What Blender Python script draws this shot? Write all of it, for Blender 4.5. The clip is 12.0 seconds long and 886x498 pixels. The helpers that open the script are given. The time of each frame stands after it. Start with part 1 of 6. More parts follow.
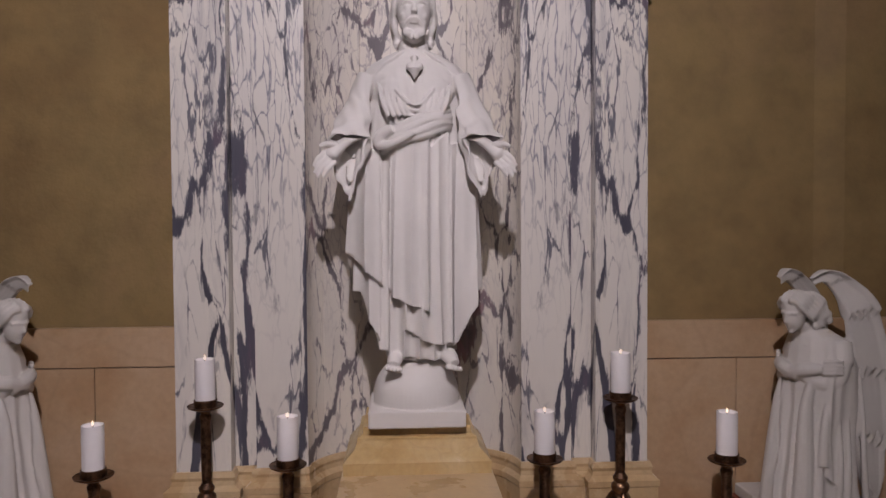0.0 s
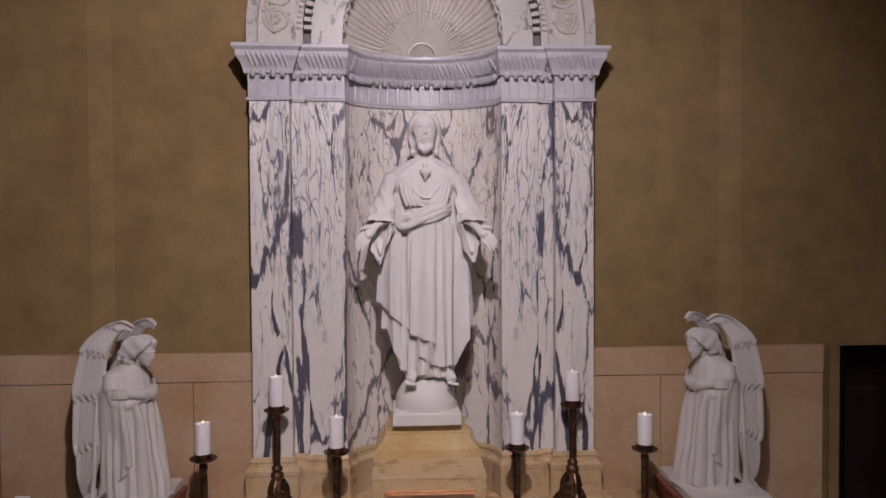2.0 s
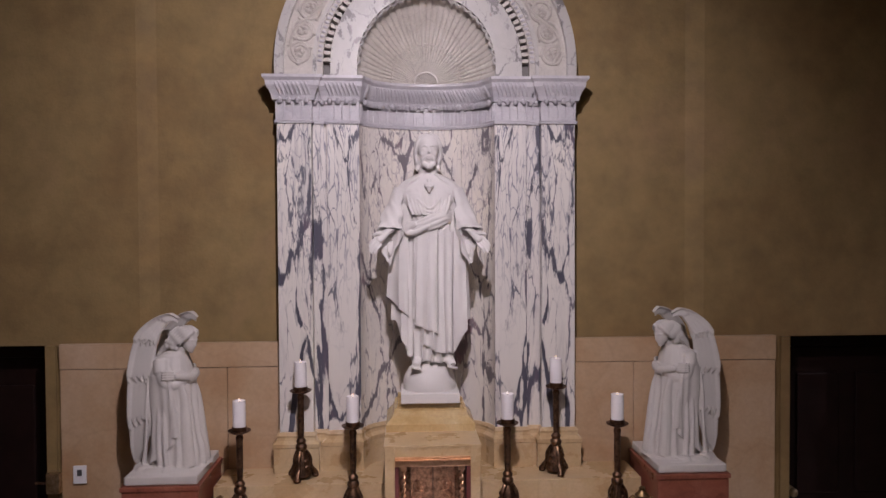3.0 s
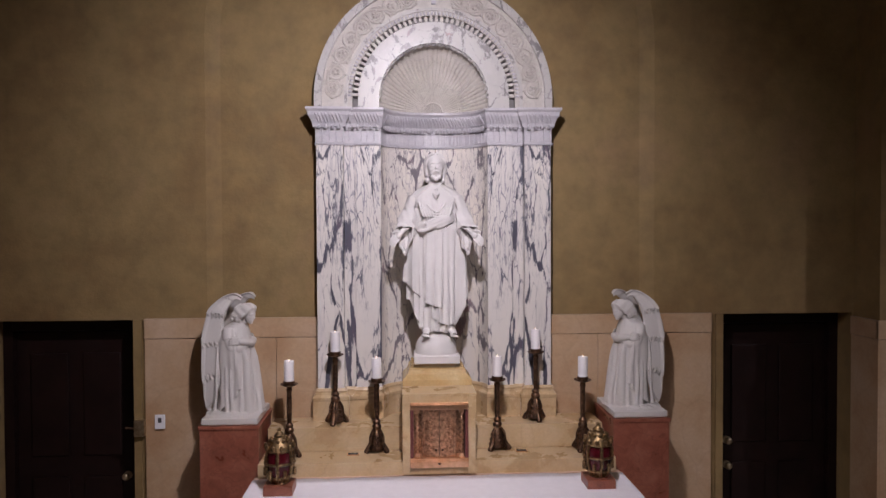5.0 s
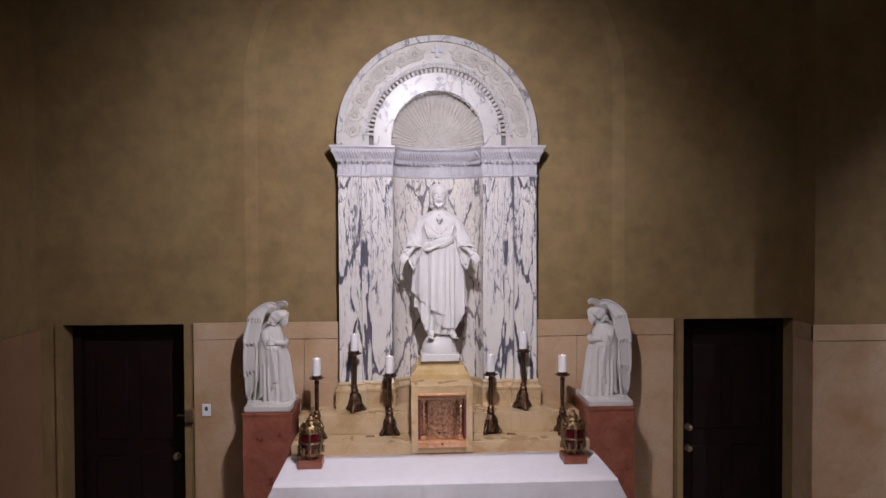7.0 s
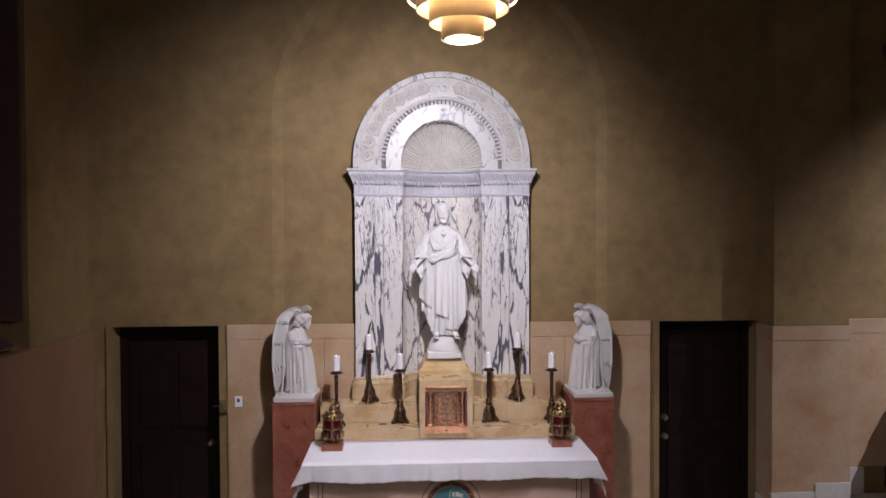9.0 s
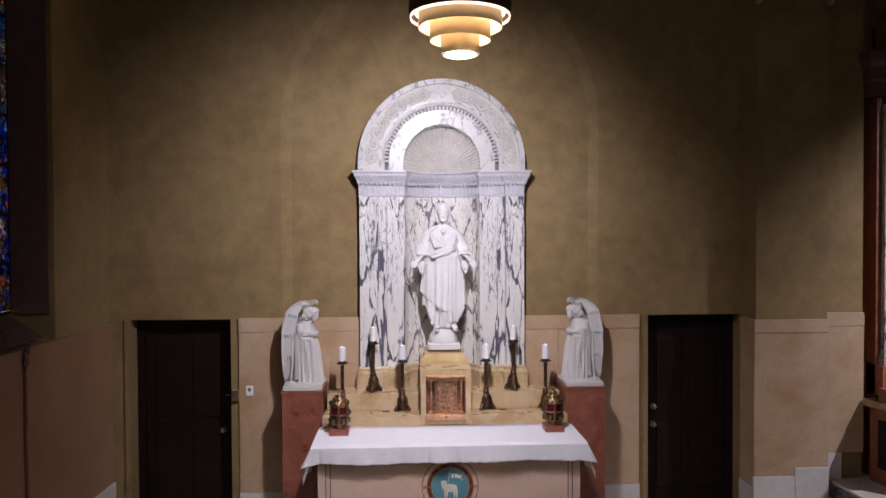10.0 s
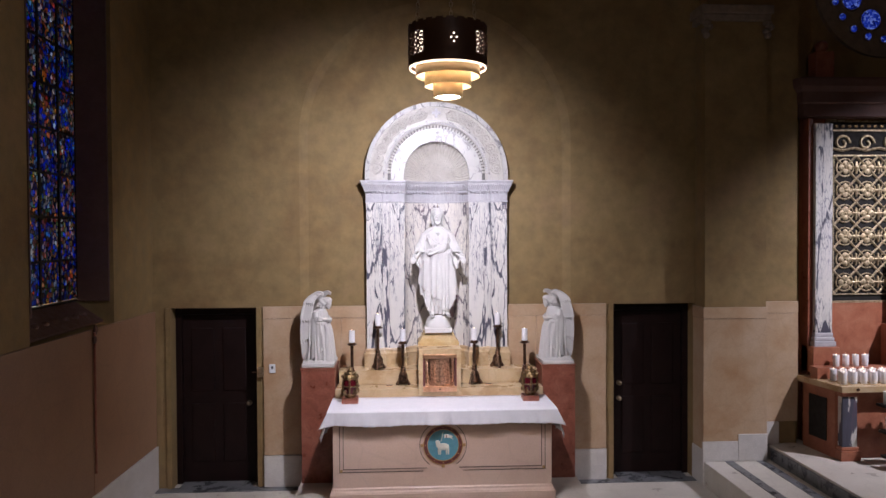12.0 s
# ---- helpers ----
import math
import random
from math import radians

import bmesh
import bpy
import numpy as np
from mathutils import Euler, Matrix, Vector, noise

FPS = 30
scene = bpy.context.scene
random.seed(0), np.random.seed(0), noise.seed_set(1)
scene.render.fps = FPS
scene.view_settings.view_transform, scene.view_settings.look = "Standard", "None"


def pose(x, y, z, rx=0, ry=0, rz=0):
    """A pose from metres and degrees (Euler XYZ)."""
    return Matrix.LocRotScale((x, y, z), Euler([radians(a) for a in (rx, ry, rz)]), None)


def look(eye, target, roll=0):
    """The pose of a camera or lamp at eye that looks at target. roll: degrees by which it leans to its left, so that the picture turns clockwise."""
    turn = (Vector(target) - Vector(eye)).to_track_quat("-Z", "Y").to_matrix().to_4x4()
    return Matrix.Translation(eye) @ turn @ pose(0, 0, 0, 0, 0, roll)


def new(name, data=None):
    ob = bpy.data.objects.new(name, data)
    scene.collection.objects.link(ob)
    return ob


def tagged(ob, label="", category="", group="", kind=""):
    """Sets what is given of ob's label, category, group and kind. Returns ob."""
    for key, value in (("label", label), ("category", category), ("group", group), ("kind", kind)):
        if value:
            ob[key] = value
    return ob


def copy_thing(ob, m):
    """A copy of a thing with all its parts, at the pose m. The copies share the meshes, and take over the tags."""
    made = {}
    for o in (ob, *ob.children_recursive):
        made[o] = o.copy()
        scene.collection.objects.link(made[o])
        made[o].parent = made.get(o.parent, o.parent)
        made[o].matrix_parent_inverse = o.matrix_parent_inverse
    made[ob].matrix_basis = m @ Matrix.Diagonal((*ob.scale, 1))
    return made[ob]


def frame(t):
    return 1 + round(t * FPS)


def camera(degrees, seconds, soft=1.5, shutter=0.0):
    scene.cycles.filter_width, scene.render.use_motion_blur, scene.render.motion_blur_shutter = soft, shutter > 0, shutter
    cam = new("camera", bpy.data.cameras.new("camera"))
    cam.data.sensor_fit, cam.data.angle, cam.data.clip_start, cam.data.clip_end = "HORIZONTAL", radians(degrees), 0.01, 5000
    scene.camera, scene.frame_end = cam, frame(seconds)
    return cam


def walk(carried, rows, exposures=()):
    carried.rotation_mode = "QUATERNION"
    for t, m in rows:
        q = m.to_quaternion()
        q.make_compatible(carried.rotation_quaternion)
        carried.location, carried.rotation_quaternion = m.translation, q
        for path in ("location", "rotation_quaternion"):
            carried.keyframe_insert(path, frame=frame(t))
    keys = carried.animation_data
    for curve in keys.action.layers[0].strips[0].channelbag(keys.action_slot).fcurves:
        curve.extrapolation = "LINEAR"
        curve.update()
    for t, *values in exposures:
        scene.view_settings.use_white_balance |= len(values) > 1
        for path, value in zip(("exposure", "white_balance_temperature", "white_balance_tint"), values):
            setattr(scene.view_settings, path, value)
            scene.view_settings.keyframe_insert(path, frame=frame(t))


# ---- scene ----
cam = camera(62.2, 12.0)
ROWS = [
    (0, -0.049, -2.643, 2.466, -3.33, -1.73, 0.34),
    (0.5, -0.055, -2.819, 2.471, -3.30, -1.79, 0.34),
    (1, -0.070, -3.066, 2.492, -3.26, -1.87, 0.34),
    (1.5, -0.087, -3.338, 2.588, -3.20, -1.83, 0.34),
    (2, -0.106, -3.617, 2.713, -3.18, -1.53, 0.31),
    (2.5, -0.120, -3.911, 2.741, -3.08, -1.44, 0.29),
    (3, -0.142, -4.160, 2.742, -3.18, -1.52, 0.28),
    (5, -0.234, -5.244, 2.717, -3.24, -1.32, 0.24),
    (5.5, -0.247, -5.493, 2.747, -3.17, -1.34, 0.23),
    (6, -0.257, -5.736, 2.777, -3.14, -1.37, 0.21),
    (6.5, -0.271, -5.963, 2.814, -3.09, -1.40, 0.23),
    (7, -0.288, -6.187, 2.867, -3.08, -1.33, 0.23),
    (9, -0.362, -7.010, 2.973, -3.04, -1.21, 0.25),
    (9.5, -0.372, -7.194, 2.963, -3.03, -1.20, 0.27),
    (10, -0.379, -7.406, 2.950, -3.02, -1.17, 0.26),
    (10.5, -0.380, -7.644, 2.942, -3.01, -1.17, 0.27),
    (11, -0.379, -7.952, 2.942, -2.99, -1.15, 0.29),
    (11.5, -0.385, -8.304, 2.952, -3.03, -1.14, 0.30),
    (12, -0.392, -8.654, 2.953, -3.09, -1.15, 0.30),
]
EXPOSURES = [(0.0, -0.80, 6250, 26), (2.5, -0.62, 6200, 30), (5.5, -0.26, 5950, 25), (9.5, 0.02, 5700, 22), (12.0, 0.30, 5650, 22)]
walk(cam, [(t, pose(x, y, z, 90 + pitch, roll, yaw)) for t, x, y, z, yaw, pitch, roll in ROWS], EXPOSURES)

# ---- world and lights ----
world = bpy.data.worlds.new("dusk")
scene.world = world
world.use_nodes = True
wn = world.node_tree.nodes
sky = wn.new("ShaderNodeTexSky")
sky.sky_type, sky.sun_disc, sky.sun_elevation, sky.sun_rotation = "NISHITA", False, radians(12), radians(200)
world.node_tree.links.new(sky.outputs[0], wn["Background"].inputs[0])
wn["Background"].inputs[1].default_value = 0.42


def spot(name, eye, target, watts, degrees, size, colour, blend=0.6):
    data = bpy.data.lights.new(name, "SPOT")
    data.energy, data.spot_size, data.spot_blend, data.shadow_soft_size, data.color = watts, radians(degrees), blend, size, colour
    ob = new(name, data)
    ob.matrix_world = look(eye, target)
    return ob


def bulb(name, place, watts, size, colour):
    data = bpy.data.lights.new(name, "POINT")
    data.energy, data.shadow_soft_size, data.color = watts, size, colour
    ob = new(name, data)
    ob.location = place
    return ob


WARM = (1.0, 0.92, 0.76)
COOL = (1.0, 0.955, 0.905)
spot("lamp_shrine_light", (-0.07, -2.94, 4.33), (-0.36, -0.1, 2.7), 450, 111, 0.035, COOL, 1.0)
spot("chapel_spot", (6.6, -3.0, 5.2), (5.75, -0.4, 1.8), 850, 82, 0.05, COOL, 1.0)
bulb("lamp_bulb", (-0.06, -3.28, 4.32), 17, 0.08, WARM)
bulb("lamp_lens_light", (-0.06, -3.28, 3.90), 20, 0.08, WARM)
spot("lamp_downlight", (-0.06, -3.28, 3.955), (-0.06, -2.2, 0.0), 200, 116, 0.07, WARM, 0.8)
# Added fill with no visible source, to lift the dark floor and ambient.
bulb("nave_light", (1.0, -10.5, 5.8), 48, 0.5, WARM)

# ---- materials ----


class Mat:
    """A node material with short ways to make textures."""

    def __init__(self, name, rough=0.5, metal=0.0, spec=0.5):
        self.m = bpy.data.materials.new(name)
        self.m.use_nodes = True
        self.t = self.m.node_tree
        self.b = self.t.nodes["Principled BSDF"]
        self.b.inputs["Roughness"].default_value = rough
        self.b.inputs["Metallic"].default_value = metal
        self.b.inputs["Specular IOR Level"].default_value = spec
        self.c = self.node("ShaderNodeTexCoord")
        self.geo = self.node("ShaderNodeNewGeometry")
        self.info = self.node("ShaderNodeObjectInfo")

    def node(self, kind, **props):
        n = self.t.nodes.new(kind)
        for k, v in props.items():
            setattr(n, k, v)
        return n

    def link(self, a, b):
        self.t.links.new(a, b)

    def place(self, scale=(1, 1, 1), shift=0.0, turn=(0, 0, 0)):
        """World position, scaled."""
        mp = self.node("ShaderNodeMapping")
        self.link(self.geo.outputs["Position"], mp.inputs[0])
        mp.inputs["Scale"].default_value = scale
        mp.inputs["Rotation"].default_value = [radians(a) for a in turn]
        mp.inputs["Location"].default_value = (shift, shift, shift)
        return mp.outputs[0]

    def noise(self, scale=5, detail=5, rough=0.55, vec=None, distort=0.0):
        n = self.node("ShaderNodeTexNoise")
        n.inputs["Scale"].default_value, n.inputs["Detail"].default_value = scale, detail
        n.inputs["Roughness"].default_value, n.inputs["Distortion"].default_value = rough, distort
        self.link(vec or self.place(), n.inputs["Vector"])
        return n.outputs["Fac"]

    def noise_colour(self, scale, vec):
        n = self.node("ShaderNodeTexNoise")
        n.inputs["Scale"].default_value, n.inputs["Detail"].default_value = scale, 4
        self.link(vec, n.inputs["Vector"])
        return n.outputs["Color"]

    def voronoi(self, scale, vec, feature="DISTANCE_TO_EDGE", out="Distance"):
        n = self.node("ShaderNodeTexVoronoi", feature=feature)
        n.inputs["Scale"].default_value = scale
        self.link(vec, n.inputs["Vector"])
        return n.outputs[out]

    def bend(self, vec, scale, amount):
        """vec pushed about by a noise."""
        c = self.noise_colour(scale, vec)
        s = self.node("ShaderNodeVectorMath", operation="SUBTRACT")
        self.link(c, s.inputs[0])
        s.inputs[1].default_value = (0.5, 0.5, 0.5)
        k = self.node("ShaderNodeVectorMath", operation="SCALE")
        self.link(s.outputs[0], k.inputs[0])
        k.inputs["Scale"].default_value = amount
        a = self.node("ShaderNodeVectorMath", operation="ADD")
        self.link(vec, a.inputs[0])
        self.link(k.outputs[0], a.inputs[1])
        return a.outputs[0]

    def ramp(self, fac, *stops):
        r = self.node("ShaderNodeValToRGB")
        while len(r.color_ramp.elements) < len(stops):
            r.color_ramp.elements.new(0.5)
        for e, (p, c) in zip(r.color_ramp.elements, stops):
            e.position = p
            e.color = (c, c, c, 1) if isinstance(c, (int, float)) else (*c, 1)
        self.link(fac, r.inputs[0])
        return r.outputs[0]

    def math(self, op, a, b=0.5):
        n = self.node("ShaderNodeMath", operation=op)
        for i, v in enumerate((a, b)):
            if isinstance(v, (int, float)):
                n.inputs[i].default_value = v
            else:
                self.link(v, n.inputs[i])
        return n.outputs[0]

    def mix(self, fac, a, b, how="MIX"):
        n = self.node("ShaderNodeMix", data_type="RGBA", blend_type=how)
        for i, v in ((0, fac), (6, a), (7, b)):
            if isinstance(v, (int, float)):
                n.inputs[i].default_value = v
            elif isinstance(v, tuple):
                n.inputs[i].default_value = (*v, 1)
            else:
                self.link(v, n.inputs[i])
        return n.outputs[2]

    def colour(self, c):
        if isinstance(c, tuple):
            self.b.inputs["Base Color"].default_value = (*c, 1)
        else:
            self.link(c, self.b.inputs["Base Color"])
        return self

    def rough(self, fac, lo, hi):
        self.link(self.ramp(fac, (0.3, lo), (0.7, hi)), self.b.inputs["Roughness"])
        return self

    def bump(self, fac, strength=0.3, distance=0.01):
        n = self.node("ShaderNodeBump")
        n.inputs["Strength"].default_value, n.inputs["Distance"].default_value = strength, distance
        self.link(fac, n.inputs["Height"])
        self.link(n.outputs[0], self.b.inputs["Normal"])
        return self


def breccia(name, base, shade, vein, shift=0.0, low=(1.75, 2.75), heavy=0.17, least=0.12, mirror=False, up=0.2, scale=5.4):
    """Cream marble broken into long upright flakes by slate and violet veins, heaviest low in the block."""
    m = Mat(name, 0.22)
    sep = m.node("ShaderNodeSeparateXYZ")
    m.link(m.geo.outputs["Position"], sep.inputs[0])
    com = m.node("ShaderNodeCombineXYZ")
    x = m.math("ABSOLUTE", sep.outputs[0]) if mirror else sep.outputs[0]
    m.link(m.math("ADD", x, m.math("MULTIPLY", sep.outputs[0], 0.04)), com.inputs[0])
    m.link(sep.outputs[1], com.inputs[1])
    m.link(m.math("MULTIPLY", sep.outputs[2], up), com.inputs[2])
    mv = m.node("ShaderNodeMapping")
    m.link(com.outputs[0], mv.inputs[0])
    mv.inputs["Location"].default_value = (shift, shift * 0.3, shift * 0.7)
    v = mv.outputs[0]
    w = m.bend(m.bend(v, 2.4, 0.34), 11.0, 0.075)
    rag = m.noise(19, 9, 0.74, m.bend(v, 6.0, 0.12))
    nick = m.noise(58, 6, 0.7, v)
    big = m.noise(3.1, 4, 0.55, v)
    mask = m.ramp(m.math("MULTIPLY", m.math("SUBTRACT", m.math("ADD", sep.outputs[2], m.math("MULTIPLY", big, 0.8)), 0.4 + low[0]), 1.0 / (low[1] - low[0])), (0.0, 1.0), (0.45, 0.75), (1.0, least))
    # thick slate bands between the flakes
    width = m.math("MULTIPLY", m.math("MULTIPLY", mask, m.ramp(big, (0.40, 0.06), (0.64, 1.0))), heavy)
    d = m.math("SUBTRACT", m.math("ADD", m.math("ADD", m.voronoi(scale, w), m.math("MULTIPLY", m.math("SUBTRACT", rag, 0.5), 0.26)), m.math("MULTIPLY", m.math("SUBTRACT", nick, 0.5), 0.10)), width)
    band = m.ramp(d, (0.0, 1.0), (0.006, 0.85), (0.022, 0.0))
    # a middling net of veins, broken off here and there
    n2 = m.noise(5.5, 5, 0.6, m.bend(v, 4.0, 0.3))
    d2 = m.math("ADD", m.voronoi(scale * 2.6, m.bend(w, 7.0, 0.12)), m.math("MULTIPLY", m.math("SUBTRACT", nick, 0.5), 0.22))
    net = m.math("MULTIPLY", m.ramp(d2, (0.0, 1.0), (0.014, 0.8), (0.034, 0.0)), m.ramp(n2, (0.46, 0.0), (0.56, 0.95)))
    # hair veins in clouds
    d3 = m.math("ADD", m.voronoi(scale * 6.2, m.bend(m.bend(v, 5.0, 0.12), 16.0, 0.06)), m.math("MULTIPLY", m.math("SUBTRACT", nick, 0.5), 0.26))
    hair = m.math("MULTIPLY", m.ramp(d3, (0.0, 0.9), (0.024, 0.6), (0.06, 0.0)), m.math("MULTIPLY", m.ramp(m.noise(3.6, 5, 0.6, w), (0.38, 0.0), (0.48, 1.0)), m.ramp(mask, (0.2, 1.0), (0.9, 0.08))))
    smear = m.math("MULTIPLY", m.ramp(m.noise(9, 7, 0.7, w), (0.52, 0.0), (0.72, 0.5)), m.ramp(n2, (0.4, 0.0), (0.6, 1.0)))
    tone = m.ramp(m.noise(4.0, 6, 0.6, w), (0.32, base), (0.66, shade))
    soft = tuple(min(1, c * 2.6 + 0.05) for c in vein)
    warm = (vein[0] * 2.6 + 0.02, vein[1] * 1.9, vein[2] * 1.9)
    dark = m.ramp(m.noise(7, 6, 0.65, w), (0.36, vein), (0.56, tuple(c * 1.5 for c in vein)), (0.7, warm))
    col = m.mix(smear, tone, soft)
    col = m.mix(hair, col, soft)
    col = m.mix(net, col, tuple(c * 1.6 + 0.02 for c in vein))
    col = m.mix(band, col, dark)
    m.colour(col).rough(big, 0.28, 0.42)
    m.bump(m.noise(30), 0.05, 0.004)
    return m.m


def stone(name, a, b, c, scale=4.0, rough=(0.2, 0.4), veins=0.5, grain=60, stretch=(1, 1, 1), vary=0.0):
    """Polished or honed stone: clouds of three colours, thin veins, grain."""
    m = Mat(name)
    v = m.place(stretch)
    w = m.bend(v, scale * 0.7, 0.35)
    cloud = m.noise(scale, 7, 0.62, w)
    col = m.ramp(cloud, (0.28, a), (0.5, b), (0.74, c))
    line = m.ramp(m.voronoi(scale * 1.2, w), (0.0, veins), (0.03, 0.0))
    col = m.mix(line, col, tuple(x * 0.45 for x in a))
    speck = m.ramp(m.noise(grain, 3, 0.6, v), (0.3, 0.93), (0.7, 1.04))
    col = m.mix(1.0, col, speck, "MULTIPLY")
    if vary:
        col = m.mix(1.0, col, m.ramp(m.info.outputs["Random"], (0.0, 1 - vary), (1.0, 1 + vary * 0.6)), "MULTIPLY")
    m.colour(col).rough(cloud, *rough)
    m.bump(m.noise(grain, 3), 0.08, 0.003)
    return m.m


def plaster():
    m = Mat("olive_plaster", 0.8, 0, 0.25)
    v = m.place()
    big = m.noise(0.8, 7, 0.62, m.bend(v, 0.9, 0.6))
    mid = m.noise(5.5, 7, 0.65, v)
    col = m.ramp(big, (0.3, (0.200, 0.122, 0.050)), (0.55, (0.256, 0.176, 0.075)), (0.75, (0.276, 0.176, 0.088)))
    col = m.mix(1.0, col, m.ramp(mid, (0.3, 0.78), (0.72, 1.16)), "MULTIPLY")
    stain = m.ramp(m.noise(1.6, 6, 0.7, m.place((1, 1, 0.3), 3.0)), (0.58, 0.0), (0.8, 0.35))
    col = m.mix(stain, col, (0.12, 0.085, 0.04))
    m.colour(col).rough(mid, 0.6, 0.9)
    m.bump(m.math("ADD", m.noise(9, 6, 0.6), m.math("MULTIPLY", m.noise(70, 4), 0.35)), 0.42, 0.014)
    return m.m


def plain(name, colour, rough=0.5, metal=0.0, vary=0.15, scale=8.0, bump=0.08, spec=0.5):
    m = Mat(name, rough, metal, spec)
    n = m.noise(scale, 6, 0.6)
    m.colour(m.ramp(n, (0.3, tuple(c * (1 - vary) for c in colour)), (0.7, tuple(min(1, c * (1 + vary)) for c in colour))))
    m.rough(m.noise(scale * 2.3, 4), max(0.04, rough - 0.1), min(1, rough + 0.12))
    m.bump(m.noise(scale * 6, 4), bump, 0.004)
    return m.m


def metal_worn(name, bright, dark, rough=0.3, scale=30.0):
    """Cast metal, tarnished in its hollows."""
    m = Mat(name, rough, 1.0)
    n = m.noise(scale, 6, 0.65)
    m.colour(m.ramp(n, (0.35, dark), (0.62, bright)))
    m.rough(n, rough + 0.18, rough)
    m.bump(m.noise(scale * 2, 4), 0.35, 0.003)
    return m.m


def statue_stone(name, colour):
    m = Mat(name, 0.55, 0, 0.35)
    n = m.noise(5, 7, 0.6)
    col = m.ramp(n, (0.3, tuple(c * 0.9 for c in colour)), (0.7, colour))
    m.colour(col)
    m.bump(m.noise(50, 4), 0.06, 0.003)
    m.b.inputs["Subsurface Weight"].default_value = 0.0
    return m.m


def glow(name, colour, strength):
    m = Mat(name)
    m.b.inputs["Emission Color"].default_value = (*colour, 1)
    m.b.inputs["Emission Strength"].default_value = strength
    m.colour(colour)
    return m.m


def leaded_glass(name, scale, hues, bright=1.0):
    """Many small coloured panes between lead lines, lit by the sky outside."""
    m = Mat(name, 0.3)
    v = m.bend(m.place((1, 1, 0.8)), 4.0, 0.06)
    cell = m.voronoi(scale, v, "F1", "Color")
    sep = m.node("ShaderNodeSeparateColor")
    m.link(cell, sep.inputs[0])
    col = m.ramp(sep.outputs[0], *hues)
    light = m.ramp(sep.outputs[1], (0.0, 0.06), (0.55, 0.5), (0.85, 1.0))
    col = m.mix(1.0, col, light, "MULTIPLY")
    lead = m.ramp(m.voronoi(scale, v), (0.06, 0.0), (0.09, 1.0))
    col = m.mix(1.0, col, lead, "MULTIPLY")
    tr = m.node("ShaderNodeBsdfTranslucent")
    m.link(col, tr.inputs[0])
    gl = m.node("ShaderNodeBsdfGlossy")
    gl.inputs["Color"].default_value = (0.05, 0.05, 0.05, 1)
    gl.inputs["Roughness"].default_value = 0.3
    add = m.node("ShaderNodeAddShader")
    m.link(tr.outputs[0], add.inputs[0])
    m.link(gl.outputs[0], add.inputs[1])
    m.link(add.outputs[0], m.t.nodes["Material Output"].inputs["Surface"])
    return m.m


PLASTER = plaster()
BRECCIA = breccia("breccia_marble", (0.71, 0.665, 0.60), (0.64, 0.605, 0.575), (0.056, 0.055, 0.073), 0.0, mirror=True)
BRECCIA_PALE = breccia("pale_breccia_marble", (0.78, 0.72, 0.63), (0.64, 0.60, 0.56), (0.12, 0.105, 0.115), 7.3, heavy=0.06, least=0.35, up=0.33, scale=5.0)
ARCH_WHITE = breccia("arch_marble", (0.50, 0.48, 0.44), (0.42, 0.40, 0.375), (0.17, 0.157, 0.152), 3.1, heavy=0.03, least=0.5, up=0.75, scale=3.6)
CAP_WHITE = stone("grey_white_marble", (0.40, 0.385, 0.41), (0.47, 0.45, 0.47), (0.53, 0.51, 0.52), 6, (0.3, 0.45), 0.15)
CREAM_CARVED = stone("cream_carved_marble", (0.42, 0.385, 0.34), (0.50, 0.465, 0.415), (0.57, 0.53, 0.48), 7, (0.4, 0.55), 0.2)
SHELL = stone("shell_marble", (0.48, 0.44, 0.39), (0.57, 0.53, 0.475), (0.64, 0.60, 0.55), 5, (0.35, 0.5), 0.25)
CREAM = stone("cream_dado_marble", (0.38, 0.215, 0.105), (0.46, 0.315, 0.19), (0.52, 0.38, 0.26), 2.2, (0.35, 0.55), 0.10, 50, (1, 1, 1), 0.05)
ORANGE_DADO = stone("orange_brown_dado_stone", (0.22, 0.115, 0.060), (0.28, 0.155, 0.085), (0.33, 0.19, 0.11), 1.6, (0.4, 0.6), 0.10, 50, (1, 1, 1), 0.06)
PINK = stone("pink_marble", (0.62, 0.43, 0.33), (0.69, 0.495, 0.39), (0.74, 0.55, 0.45), 1.6, (0.35, 0.5), 0.08)
SIENA = stone("siena_marble", (0.40, 0.24, 0.085), (0.52, 0.36, 0.16), (0.62, 0.48, 0.27), 4.5, (0.12, 0.28), 0.12)
SIENA_PALE = stone("pale_siena_marble", (0.44, 0.29, 0.14), (0.53, 0.38, 0.21), (0.60, 0.47, 0.30), 3.2, (0.2, 0.4), 0.10)
RED = stone("red_marble", (0.17, 0.050, 0.030), (0.25, 0.080, 0.048), (0.33, 0.125, 0.080), 7, (0.25, 0.45), 0.35)
ORANGE = stone("orange_red_marble", (0.26, 0.085, 0.045), (0.36, 0.13, 0.07), (0.44, 0.19, 0.11), 5, (0.3, 0.5), 0.2)
PALE = stone("pale_floor_marble", (0.52, 0.47, 0.41), (0.60, 0.55, 0.48), (0.66, 0.61, 0.55), 3, (0.25, 0.45), 0.15, 60, (1, 1, 1), 0.07)
GREY = stone("dark_grey_marble", (0.07, 0.07, 0.075), (0.11, 0.11, 0.115), (0.22, 0.22, 0.23), 6, (0.2, 0.4), 0.0)
STATUE = statue_stone("white_carrara", (0.70, 0.67, 0.645))
ANGEL = statue_stone("grey_white_statue_marble", (0.56, 0.53, 0.50))
BRONZE = metal_worn("dark_bronze", (0.20, 0.115, 0.068), (0.05, 0.030, 0.021), 0.36, 40)
